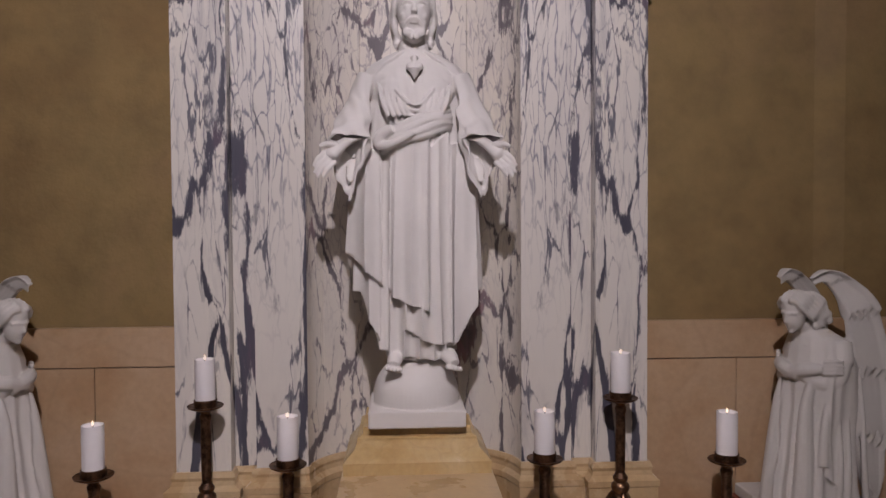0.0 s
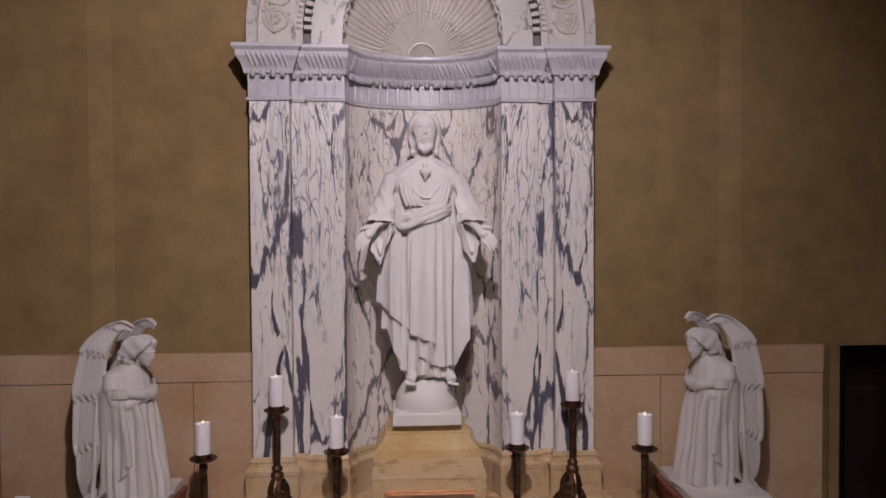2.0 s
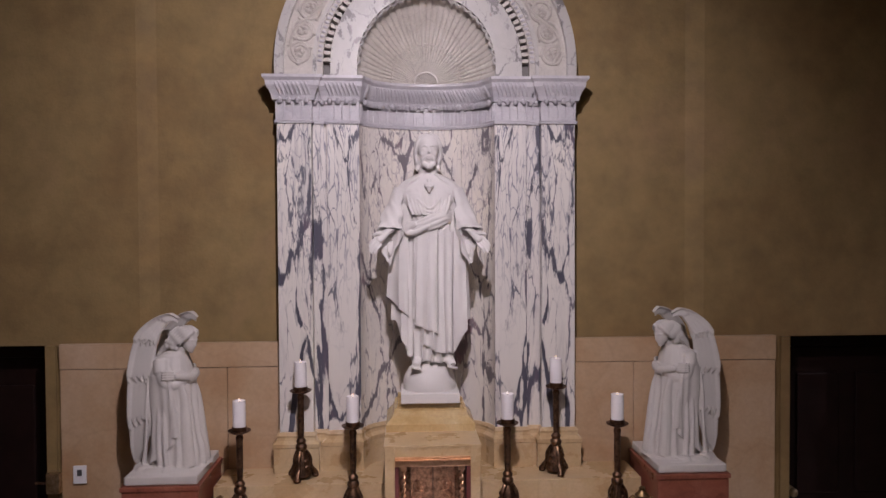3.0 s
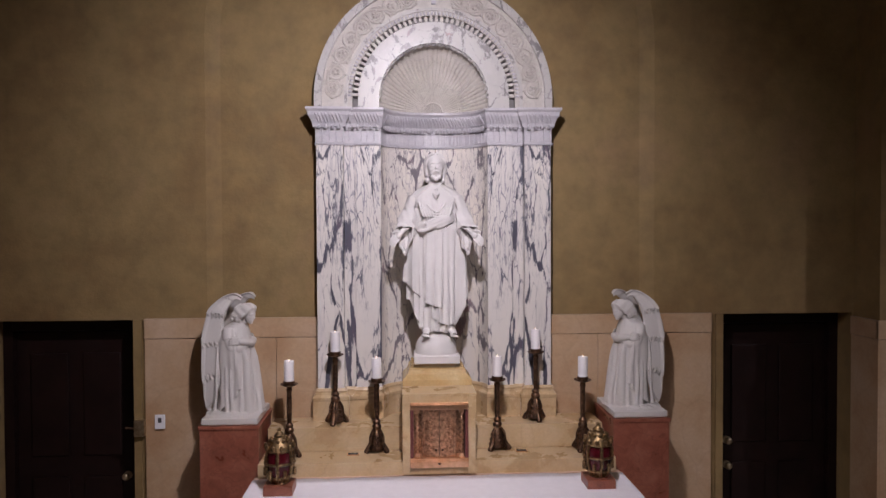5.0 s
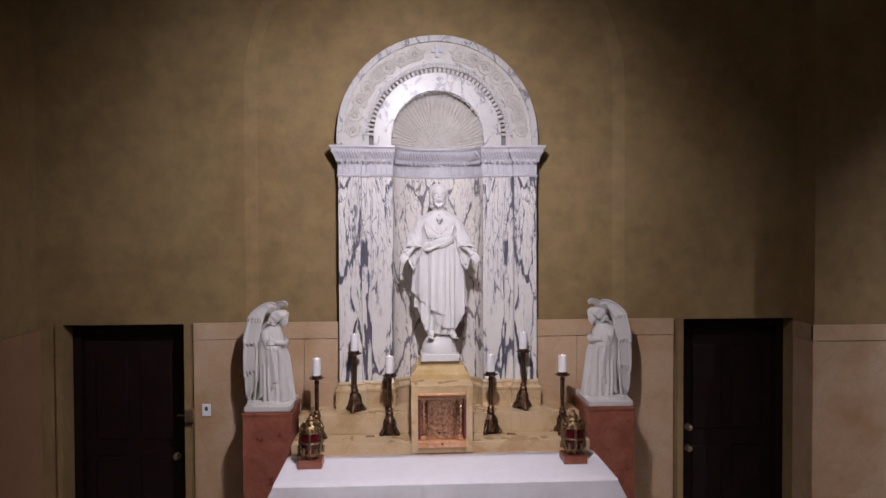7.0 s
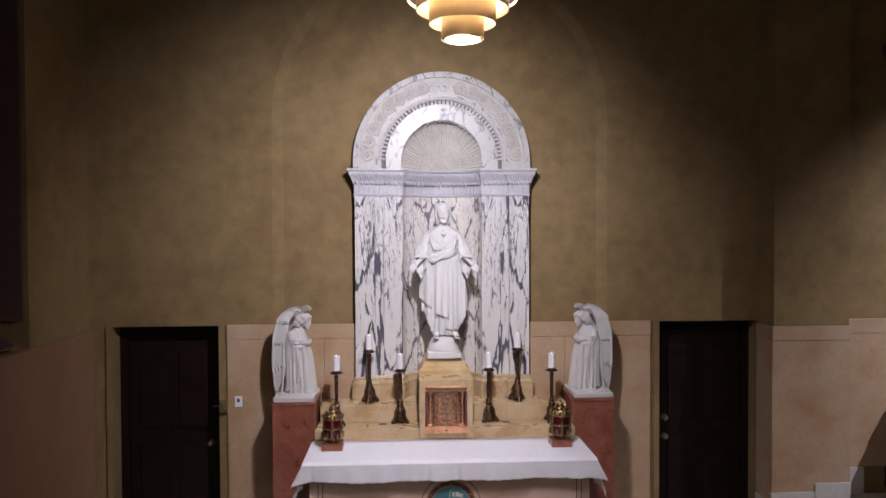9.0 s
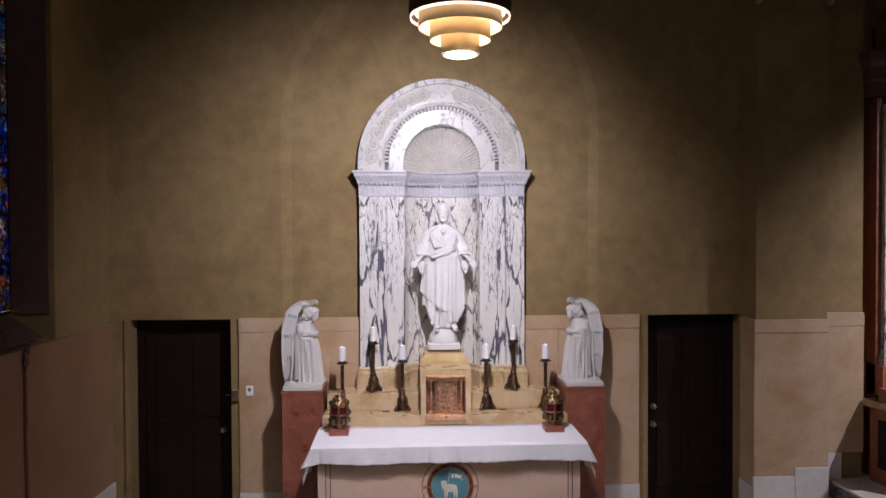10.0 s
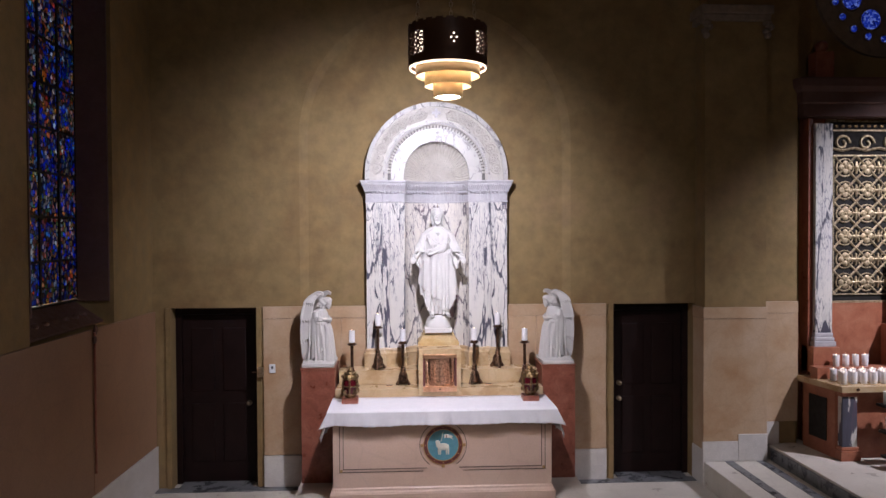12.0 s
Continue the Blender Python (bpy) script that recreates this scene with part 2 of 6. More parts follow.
GOLD = metal_worn("polished_brass", (0.92, 0.60, 0.38), (0.66, 0.38, 0.21), 0.26, 12)
GILT = metal_worn("gilt_relief", (0.78, 0.47, 0.29), (0.30, 0.155, 0.09), 0.36, 45)
LANTERN_GOLD = metal_worn("antique_gold", (0.40, 0.27, 0.13), (0.09, 0.055, 0.03), 0.34, 60)
SHADE_BROWN = plain("lamp_brown_metal", (0.095, 0.042, 0.024), 0.5, 0.1)
LAMP_CREAM = plain("lamp_cream_tiers", (0.62, 0.49, 0.29), 0.4, 0.1, 0.05)
WAX = plain("white_wax", (0.80, 0.77, 0.78), 0.4, 0, 0.04)
LINEN = plain("white_linen", (0.82, 0.80, 0.84), 0.85, 0, 0.03, 20, 0.25, 0.2)
WOOD = plain("dark_door_wood", (0.011, 0.0042, 0.0034), 0.5, 0, 0.35, 5, 0.08, 0.22)
BLACK = plain("black_iron", (0.012, 0.011, 0.011), 0.5, 0.4)
DUSK = plain("dark_recess", (0.015, 0.012, 0.01), 0.9)
RUBY = plain("ruby_glass", (0.07, 0.004, 0.008), 0.12, 0, 0.2)
BLUE = plain("blue_enamel", (0.11, 0.29, 0.36), 0.5, 0, 0.12, 25)
INK = plain("dark_inlay", (0.05, 0.03, 0.028), 0.5)
OCHRE = plain("ochre_inlay", (0.45, 0.26, 0.10), 0.45, 0, 0.2)
CREAMPAINT = plain("cream_inlay", (0.75, 0.70, 0.60), 0.5)
MAROON = plain("maroon_inlay", (0.14, 0.035, 0.03), 0.5)
WHITEPLASTIC = plain("white_plastic", (0.78, 0.78, 0.80), 0.4, 0, 0.02)
BASE_WHITE = stone("pale_base_marble", (0.54, 0.50, 0.46), (0.60, 0.56, 0.52), (0.66, 0.62, 0.58), 4, (0.35, 0.5), 0.1)
# Window stone; on the entablature its darkness stands in for dim light.
FRAME_AND_DIM_RED = plain("dark_red_window_stone", (0.10, 0.05, 0.04), 0.7)
CARVED = plain("dim_carved_stone", (0.20, 0.15, 0.11), 0.7, 0, 0.2, 12, 0.4)
SCREEN_GOLD = metal_worn("dull_gilt_screen", (0.58, 0.48, 0.32), (0.24, 0.18, 0.10), 0.5, 40)
CHAIN = metal_worn("pale_brass_chain", (0.60, 0.50, 0.34), (0.35, 0.27, 0.16), 0.3)
FLAME = glow("candle_flame", (1.0, 0.72, 0.45), 3.0)
LIT = glow("lit_diffuser", (1.0, 0.80, 0.52), 2.2)
DISC = glow("lit_lens", (1.0, 0.95, 0.88), 9.0)
GLASS_L = leaded_glass("lancet_glass", 30, [(0.0, (0.02, 0.05, 0.6)), (0.26, (0.04, 0.12, 0.85)), (0.40, (0.1, 0.35, 0.6)), (0.50, (0.75, 0.85, 0.8)), (0.75, (0.6, 0.08, 0.03)), (0.87, (0.85, 0.5, 0.08)), (0.95, (0.1, 0.35, 0.12))])
GLASS_R = leaded_glass("rose_glass", 30, [(0.0, (0.03, 0.08, 0.8)), (0.5, (0.06, 0.16, 0.9)), (0.8, (0.3, 0.4, 0.9)), (0.95, (0.6, 0.4, 0.4))])

# ---- building helpers ----


def finish(name, bm, material, smooth=False):
    bmesh.ops.recalc_face_normals(bm, faces=bm.faces)
    me = bpy.data.meshes.new(name)
    bm.to_mesh(me)
    bm.free()
    me.materials.append(material)
    if smooth:
        for p in me.polygons:
            p.use_smooth = True
        me.set_sharp_from_angle(angle=radians(40))
    return me


def part(name, bm, material, parent, label="", smooth=False):
    ob = new(name, finish(name, bm, material, smooth))
    ob.parent = parent
    if label:
        tagged(ob, label)
    return ob


def thing(name, label, category, place=(0, 0, 0), group="", kind=""):
    ob = new(name)
    ob.location = place
    ob.empty_display_size = 0.1
    return tagged(ob, label, category, group, kind)


def solid(name, bm, material, label, category, group="", kind="", smooth=False, place=(0, 0, 0)):
    ob = new(name, finish(name, bm, material, smooth))
    ob.location = place
    return tagged(ob, label, category, group, kind)


def box(x0, x1, y0, y1, z0, z1, bevel=0.0, bm=None):
    own = bmesh.new()
    bmesh.ops.create_cube(own, size=1)
    for v in own.verts:
        v.co = ((x0 + x1) / 2 + v.co.x * (x1 - x0), (y0 + y1) / 2 + v.co.y * (y1 - y0), (z0 + z1) / 2 + v.co.z * (z1 - z0))
    if bevel:
        bmesh.ops.bevel(own, geom=list(own.edges), offset=bevel, segments=2, profile=0.6, affect="EDGES")
    return join(bm, own)


def join(bm, own):
    """own added to bm (or own itself, where there is no bm)."""
    if bm is None:
        return own
    me = bpy.data.meshes.new("joined")
    own.to_mesh(me)
    own.free()
    bm.from_mesh(me)
    bpy.data.meshes.remove(me)
    return bm


def rings(rows, bm=None, closed=True, caps=True):
    """A skin over rows of points, each row a ring (or, not closed, a line)."""
    bm = bm or bmesh.new()
    made = [[bm.verts.new(p) for p in row] for row in rows]
    n = len(made[0])
    for a, b in zip(made, made[1:]):
        for i in range(n if closed else n - 1):
            j = (i + 1) % n
            bm.faces.new((a[i], a[j], b[j], b[i]))
    if caps and closed:
        bm.faces.new(made[0][::-1])
        bm.faces.new(made[-1])
    return bm


def lathe(profile, at=(0, 0, 0), n=24, bm=None, squash=1.0):
    """profile: (radius, height) pairs, turned round z."""
    return rings([[(at[0] + r * math.cos(2 * math.pi * i / n), at[1] + squash * r * math.sin(2 * math.pi * i / n), at[2] + z) for i in range(n)] for r, z in profile], bm)


def tube(points, radii, n=12, bm=None, flat=1.0):
    """A round skin along points; radii one for each."""
    rows = []
    pts = [Vector(p) for p in points]
    side = None
    for k, p in enumerate(pts):
        d = (pts[min(k + 1, len(pts) - 1)] - pts[max(k - 1, 0)]).normalized()
        if side is None:
            side = d.cross(Vector((0.0, 0.0, 1.0)) if abs(d.z) < 0.9 else Vector((0.0, 1.0, 0.0))).normalized()
        side = (side - d * side.dot(d)).normalized()
        other = d.cross(side)
        r = radii[k] if isinstance(radii, (list, tuple)) else radii
        rows.append([p + side * (r * math.cos(2 * math.pi * i / n)) + other * (r * flat * math.sin(2 * math.pi * i / n)) for i in range(n)])
    return rings(rows, bm)


def smooth_path(points, steps=8):
    """Catmull-Rom through points."""
    p = [Vector(q) for q in points]
    out = []
    for k in range(len(p) - 1):
        a, b, c, d = p[max(k - 1, 0)], p[k], p[k + 1], p[min(k + 2, len(p) - 1)]
        for s in range(steps):
            t = s / steps
            out.append(0.5 * (2 * b + (c - a) * t + (2 * a - 5 * b + 4 * c - d) * t * t + (3 * b - a - 3 * c + d) * t ** 3))
    return out + [p[-1]]


def ball(place, r, bm=None, seg=20):
    own = bmesh.new()
    bmesh.ops.create_uvsphere(own, u_segments=seg, v_segments=max(8, seg // 2), radius=1)
    r = r if isinstance(r, (tuple, list)) else (r, r, r)
    for v in own.verts:
        v.co = (place[0] + v.co.x * r[0], place[1] + v.co.y * r[1], place[2] + v.co.z * r[2])
    return join(bm, own)


def prism(outline, y0, y1, bm=None):
    """An outline of (x, z) given depth from y0 to y1."""
    return rings([[(x, y, z) for x, z in outline] for y in (y0, y1)], bm)


def strip(profile, path, bm=None, caps=True):
    """profile (out, up) carried along path: each stop is (x, y, nx, ny), out going along (nx, ny)."""
    return rings([[(x + o * nx, y + o * ny, u) for o, u in profile] for x, y, nx, ny in path], bm, True, caps)


def lerp(table, t):
    for (a, *u), (b, *v) in zip(table, table[1:]):
        if t <= b:
            k = (t - a) / (b - a)
            k = k * k * (3 - 2 * k) * 0.4 + k * 0.6
            return [p + (q - p) * k for p, q in zip(u, v)]
    return list(table[-1][1:])


# ---- large structure ----
DOOR_IN, DOOR_OUT, DOOR_TOP = 2.11, 3.09, 2.11
WALL_L, CEIL = -3.29, 8.2
ARCH_R, ARCH_Z = 1.6, 4.08


def altar_wall():
    """Wall with two doorways and a shallow arched recess in its middle."""
    bm = bmesh.new()
    t = 0.35
    for x0, x1, z0, z1 in ((-4.6, -DOOR_OUT, 0, DOOR_TOP), (-DOOR_IN, -ARCH_R, 0, DOOR_TOP), (ARCH_R, DOOR_IN, 0, DOOR_TOP), (DOOR_OUT, 9.0, 0, DOOR_TOP), (-4.6, -ARCH_R, DOOR_TOP, CEIL), (ARCH_R, 9.0, DOOR_TOP, CEIL)):
        box(x0, x1, 0, t, z0, z1, bm=bm)
    for x0, x1, y0, z0, z1 in ((-ARCH_R, -0.42, 0.034, 0, CEIL), (0.42, ARCH_R, 0.034, 0, CEIL), (-0.42, 0.42, 0.034, 0, 1.38), (-0.42, 0.42, 0.034, 4.1, CEIL), (-0.42, 0.42, 0.31, 1.38, 4.1)):
        box(x0, x1, y0, t, z0, z1, bm=bm)
    n = 28
    line = [(-ARCH_R * math.cos(math.pi * i / n), ARCH_Z + ARCH_R * math.sin(math.pi * i / n)) for i in range(n + 1)]
    for (xa, za), (xb, zb) in zip(line, line[1:]):
        prism([(xa, za), (xb, zb), (xb, CEIL), (xa, CEIL)], 0, 0.04, bm)
    # softened edge of the recess
    edge = [(ARCH_R, 0.0), (ARCH_R, ARCH_Z)] + [(ARCH_R * math.cos(math.pi * i / 40), ARCH_Z + ARCH_R * math.sin(math.pi * i / 40)) for i in range(1, 40)] + [(-ARCH_R, ARCH_Z), (-ARCH_R, 0.0)]
    rows = []
    for x, z in edge:
        dx, dz = (x / ARCH_R, (z - ARCH_Z) / ARCH_R) if z > ARCH_Z else (math.copysign(1, x), 0.0)
        rows.append([(x + 0.002 * dx, 0.0005, z + 0.002 * dz), (x - 0.035 * dx, 0.011, z - 0.035 * dz), (x - 0.10 * dx, 0.0335, z - 0.10 * dz), (x + 0.002 * dx, 0.0335, z + 0.002 * dz)])
    rings(rows, bm)
    return solid("wall_north", bm, PLASTER, "olive-brown plastered wall with a shallow arched recess", "wall", kind="structure")


def other_walls():
    bm = bmesh.new()
    lean = 0.03
    # window wall: pieces round one lancet opening
    W0, W1, ZS = -2.65, -1.06, 2.06

    def slab(y0, y1, z0, z1):
        xa, xb = WALL_L + lean * y0, WALL_L + lean * y1
        rings([[(xa, y0, z), (xb, y1, z), (xb - 0.5, y1, z), (xa - 0.5, y0, z)] for z in (z0, z1)], bm)
    slab(W1, 0.0, 0, CEIL)
    slab(-13.0, W0, 0, CEIL)
    slab(W0, W1, 0, ZS)
    slab(W0, W1, 6.6, CEIL)
    solid("wall_west", bm, PLASTER, "dim olive plastered wall with a tall window opening", "wall", kind="structure")
    bm = box(-5.2, 9.2, -13.3, -13.0, 0, CEIL)
    solid("wall_south", bm, PLASTER, "olive plastered wall across the room", "wall", kind="structure")
    bm = box(9.0, 9.3, -13.0, 0.4, 0, CEIL)
    solid("wall_east", bm, PLASTER, "olive plastered wall beyond the side chapel", "wall", kind="structure")
    bm = box(-5.2, 9.3, -13.3, 0.4, CEIL, CEIL + 0.3)
    solid("ceiling", bm, PLASTER, "dim plastered ceiling", "ceiling", kind="structure")
    # right pier and its neighbour
    bm = box(DOOR_OUT + 0.02, 3.84, -0.29, 0.0, 0.0, 5.55)
    box(3.84, 4.26, -0.20, 0.0, 0.0, CEIL, bm=bm)
    box(DOOR_OUT + 0.06, 3.84, -0.25, 0.0, 5.55, CEIL, bm=bm)
    solid("wall_pier", bm, PLASTER, "olive plastered pier beside the doorway", "pier", kind="structure")


def floors():
    bm = box(-5.2, 9.2, -13.2, 0.36, -0.3, 0.0)
    solid("floor", bm, PALE, "pale stone floor", "floor", kind="structure")
    bm = box(-3.3, 3.1, -0.14, 0.0, 0.0, 0.012)
    solid("floor_border", bm, GREY, "dark grey marble floor border along the wall", "floor border", kind="structure")
    bm = box(-1.55, 1.55, -2.2, -0.03, 0.0, 0.2, 0.008)
    solid("altar_step", bm, PALE, "pale marble step under the altar", "step", kind="structure")
    bm = box(3.1, 9.0, -6.0, -0.02, 0.0, 0.28, 0.008)
    solid("chapel_step", bm, PALE, "pale marble lower step of the side chapel", "step", kind="structure")
    for x in (3.34, 3.72):
        b2 = box(x, x + 0.1, -5.98, -0.3, 0.2805, 0.286)
        solid("floor_band", b2, GREY, "dark grey marble band set in the step", "floor band", "bands in the step", "structure")
    bm = box(3.91, 9.0, -6.0, -0.02, 0.0, 0.45, 0.008)
    solid("chapel_platform", bm, PALE, "pale marble platform of the side chapel", "platform", kind="structure")
    bm = box(3.895, 3.909, -5.99, -0.3, 0.2805, 0.425)
    solid("step_riser", bm, GREY, "dark marble riser of the chapel platform", "riser", kind="structure")


altar_wall()
other_walls()
floors()


def dado():
    """Marble wall lining: a base course, large panels and a top course."""
    def lining(name, spans, y, z_top, face=0.025):
        d = thing(name, "pinkish cream marble dado of large slabs", "dado", kind="structure")
        for x0, x1, cuts in spans:
            xs = [x0, *cuts, x1]
            for a, b in zip(xs, xs[1:]):
                part("panel", box(a + 0.0015, b - 0.0015, y - face, y, 0.38, z_top - 0.142, 0.002), CREAM, d)
            part("top_course", box(x0, x1, y - face - 0.006, y, z_top - 0.138, z_top, 0.003), CREAM, d)
            part("base_course", box(x0, x1, y - face - 0.012, y, 0.0, 0.376, 0.004), BASE_WHITE, d)
        return d
    lining("dado_north", [(-2.03, -0.826, (-1.12,)), (0.826, 2.02, (1.18,))], 0.0, 2.12)
    # window wall
    d = thing("dado_west", "pinkish orange stone dado of large slabs", "dado", kind="structure")
    lean = 0.03
    ys = [-12.9, -9.0, -5.6, -3.4, -1.62, -0.01]

    def sheet(y0, y1, z0, z1, out):
        xa, xb = WALL_L + lean * y0, WALL_L + lean * y1
        return rings([[(xa, y0, z), (xa + out, y0, z), (xb + out, y1, z), (xb, y1, z)] for z in (z0, z1)])
    for a, b in zip(ys, ys[1:]):
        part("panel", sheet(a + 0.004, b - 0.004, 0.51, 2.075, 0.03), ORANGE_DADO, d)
    part("base_course", sheet(-12.9, -0.01, 0.0, 0.506, 0.045), BASE_WHITE, d)
    # pier
    d = thing("dado_pier", "pinkish cream marble dado round the pier", "dado", kind="structure")
    part("panel", box(3.10, 3.845, -0.315, -0.292, 0.52, 1.95, 0.002), CREAM, d)
    part("panel", box(DOOR_OUT - 0.004, DOOR_OUT + 0.018, -0.313, -0.002, 0.42, 1.95), CREAM, d)
    part("top_course", box(3.08, 3.846, -0.322, -0.292, 1.955, 2.085, 0.004), CREAM, d)
    part("top_course", box(DOOR_OUT - 0.01, DOOR_OUT + 0.018, -0.32, -0.002, 1.955, 2.085), CREAM, d)
    part("base_course", box(3.075, 3.498, -0.326, -0.292, 0.287, 0.518, 0.004), BASE_WHITE, d)
    part("base_course", box(3.50, 3.846, -0.330, -0.292, 0.287, 0.60, 0.004), BASE_WHITE, d)
    part("base_course", box(DOOR_OUT - 0.014, DOOR_OUT + 0.018, -0.325, -0.002, 0.0, 0.416), BASE_WHITE, d)
    part("panel", box(3.848, 4.26, -0.23, -0.202, 0.72, 2.0, 0.002), CREAM, d)
    part("top_course", box(3.848, 4.262, -0.236, -0.202, 2.004, 2.14, 0.004), CREAM, d)
    part("base_course", box(3.848, 4.03, -0.24, -0.202, 0.452, 0.715, 0.004), BASE_WHITE, d)


def impost():
    d = thing("pier_capital", "dim carved stone capital on the pier", "capital", (3.46, -0.27, 5.35), kind="structure")
    part("slab", box(-0.43, 0.42, -0.12, 0.25, 0.12, 0.22, 0.01), CARVED, d)
    part("slab", box(-0.40, 0.40, -0.09, 0.25, 0.05, 0.118, 0.01), CARVED, d)
    bm = bmesh.new()
    for x in (-0.36, 0.36):
        for k in range(4):
            ball((x + 0.03 * math.sin(k * 2), -0.07 - 0.01 * k, 0.02 - k * 0.05), (0.055 - k * 0.006, 0.05, 0.04), bm, 10)
    part("carved_leaf", bm, CARVED, d, "carved curling leaves")


dado()
impost()


def door(sign):
    """A dark door set deep in its doorway."""
    a, b = (-DOOR_OUT, -DOOR_IN) if sign < 0 else (DOOR_IN, DOOR_OUT)
    d = thing("door_1" if sign < 0 else "door_2", "dark brown wooden door, closed, in a deep doorway", "door", ((a + b) / 2, 0.22, 0), kind="structure")
    w = (b - a) / 2
    part("leaf", box(-w + 0.07, w - 0.07, 0.0, 0.05, 0.01, DOOR_TOP - 0.1, 0.004), WOOD, d)
    for x0, x1 in ((-w + 0.17, -0.05), (0.05, w - 0.17)):
        for z0, z1 in ((0.25, 0.95), (1.1, 1.85)):
            part("panel", box(x0, x1, -0.012, 0.002, z0, z1, 0.01), WOOD, d)
    part("frame", box(-w + 0.002, -w + 0.068, -0.05, 0.12, 0.0, DOOR_TOP - 0.002), WOOD, d)
    part("frame", box(w - 0.068, w - 0.002, -0.05, 0.12, 0.0, DOOR_TOP - 0.002), WOOD, d)
    part("frame", box(-w + 0.07, w - 0.07, -0.05, 0.12, DOOR_TOP - 0.09, DOOR_TOP - 0.002), WOOD, d)
    part("threshold", box(-w + 0.07, w - 0.07, -0.21, 0.12, 0.0, 0.009), GREY, d)
    kx = w - 0.13 if sign < 0 else -w + 0.13
    for z in (1.12, 0.93) if sign > 0 else (0.95,):
        k = part("knob", ball((kx, -0.05, z), (0.028, 0.022, 0.028), None, 14), CHAIN, d, "pale brass knob", True)
        part("rose", lathe([(0.03, 0), (0.03, 0.008)], (0, 0, 0), 16), CHAIN, k)
        k.children[0].matrix_local = pose(kx, -0.001, z, 90, 0, 0)
    bm = box(a - 0.03, b + 0.03, 0.36, 0.4, 0, DOOR_TOP + 0.1)
    solid("doorway_back", bm, DUSK, "dark backing behind the doorway", "backing", kind="structure")
    # trim strips beside the opening
    for x0, x1 in ((a - 0.055, a - 0.002), (b + 0.002, b + 0.055)):
        if x1 < 3.1 and abs(x0) < 3.2:
            bm = box(x0, x1, -0.022, -0.001, 0.0, DOOR_TOP)
            solid("trim", bm, PLASTER, "narrow plastered door trim", "trim", kind="structure")


door(-1)
door(1)


def lancet():
    w = thing("window_1", "tall stained-glass window of small blue, red and amber panes", "window", (WALL_L - 0.40, -1.84, 0), kind="structure")
    part("glass", box(-0.008, 0.008, -0.76, 0.76, 2.33, 6.5), GLASS_L, w, "leaded stained glass in deep blues with red and amber")
    for y in (-0.775, -0.42, 0.02, 0.40, 0.775):
        part("mullion", box(-0.02, 0.02, y - 0.016, y + 0.016, 2.30, 6.55), BLACK, w)
    for z in (2.31, 2.72, 3.13, 3.54, 3.95, 4.36, 4.77, 5.18, 5.6, 6.0, 6.53):
        part("bar", box(-0.018, 0.018, -0.757, 0.757, z - 0.012, z + 0.012), BLACK, w)
    for y0, y1 in ((-0.81, -0.792), (0.752, 0.778)):
        part("window_frame", box(0.022, 0.33, y0, y1, 2.30, 6.6), FRAME_AND_DIM_RED, w)
    part("window_sill", rings([[(-0.12, y, 2.09), (0.27, y, 2.09), (0.27, y, 2.11), (-0.01, y, 2.30), (-0.12, y, 2.30)] for y in (-0.78, 0.75)]), FRAME_AND_DIM_RED, w)
    for k in range(7):
        part("stud", ball((0.16, -0.6 + k * 0.19, 2.185), (0.035, 0.05, 0.03), None, 10), FRAME_AND_DIM_RED, w, "", True)
    # conduit below the sill
    c = thing("conduit", "thin reddish conduit fixed to the stone dado", "pipe", (WALL_L - 0.045, -1.62, 0.72))
    part("pipe", tube([(0.045, 0, 0), (0.045, 0, 1.33)], 0.012, 10), RED, c, "", True)
    part("elbow", ball((0.047, 0, 1.26), (0.02, 0.03, 0.04), None, 12), FRAME_AND_DIM_RED, c, "", True)
    part("elbow", ball((0.047, 0.02, 1.35), (0.02, 0.02, 0.05), None, 12), FRAME_AND_DIM_RED, c, "", True)


lancet()

# ---- the shrine ----
PZ0, PZ1 = 1.60, 3.325          # marble shafts
Y_OUT, Y_GAP, Y_IN = -0.10, -0.045, -0.075
X3, X2, X1, X0 = 0.822, 0.635, 0.555, 0.375
NICHE_D = 0.24                  # depth of the niche behind its edge


def niche_point(a, extra=0.0):
    """Plan of the niche: a from 0 (one edge) to pi."""
    return (-(X0 + extra) * math.cos(a), Y_IN + (NICHE_D + extra) * math.sin(a))


def front_path(out=0.0):
    """Plan of the shrine's front from its left side round to its right: x, y, and the way outwards."""
    half = [(-X3, 0.0, -1, 0), (-X3, Y_OUT, -1, -1), (-X2, Y_OUT, 1, -1), (-X2, Y_GAP, 1, -1), (-X1, Y_GAP, -1, -1), (-X1, Y_IN, -1, -1), (-X0 - 0.001, Y_IN, 0.4, -1)]
    curve = []
    for i in range(0, 21):
        a = math.pi * i / 20
        x, y = niche_point(a)
        curve.append((x, y, math.cos(a) * 0.9 if 0 < i < 20 else (0.6 if i == 0 else -0.6), -max(math.sin(a), 0.25)))
    other = [(-x, y, -nx, ny) for x, y, nx, ny in half[::-1]]
    return half + curve + other


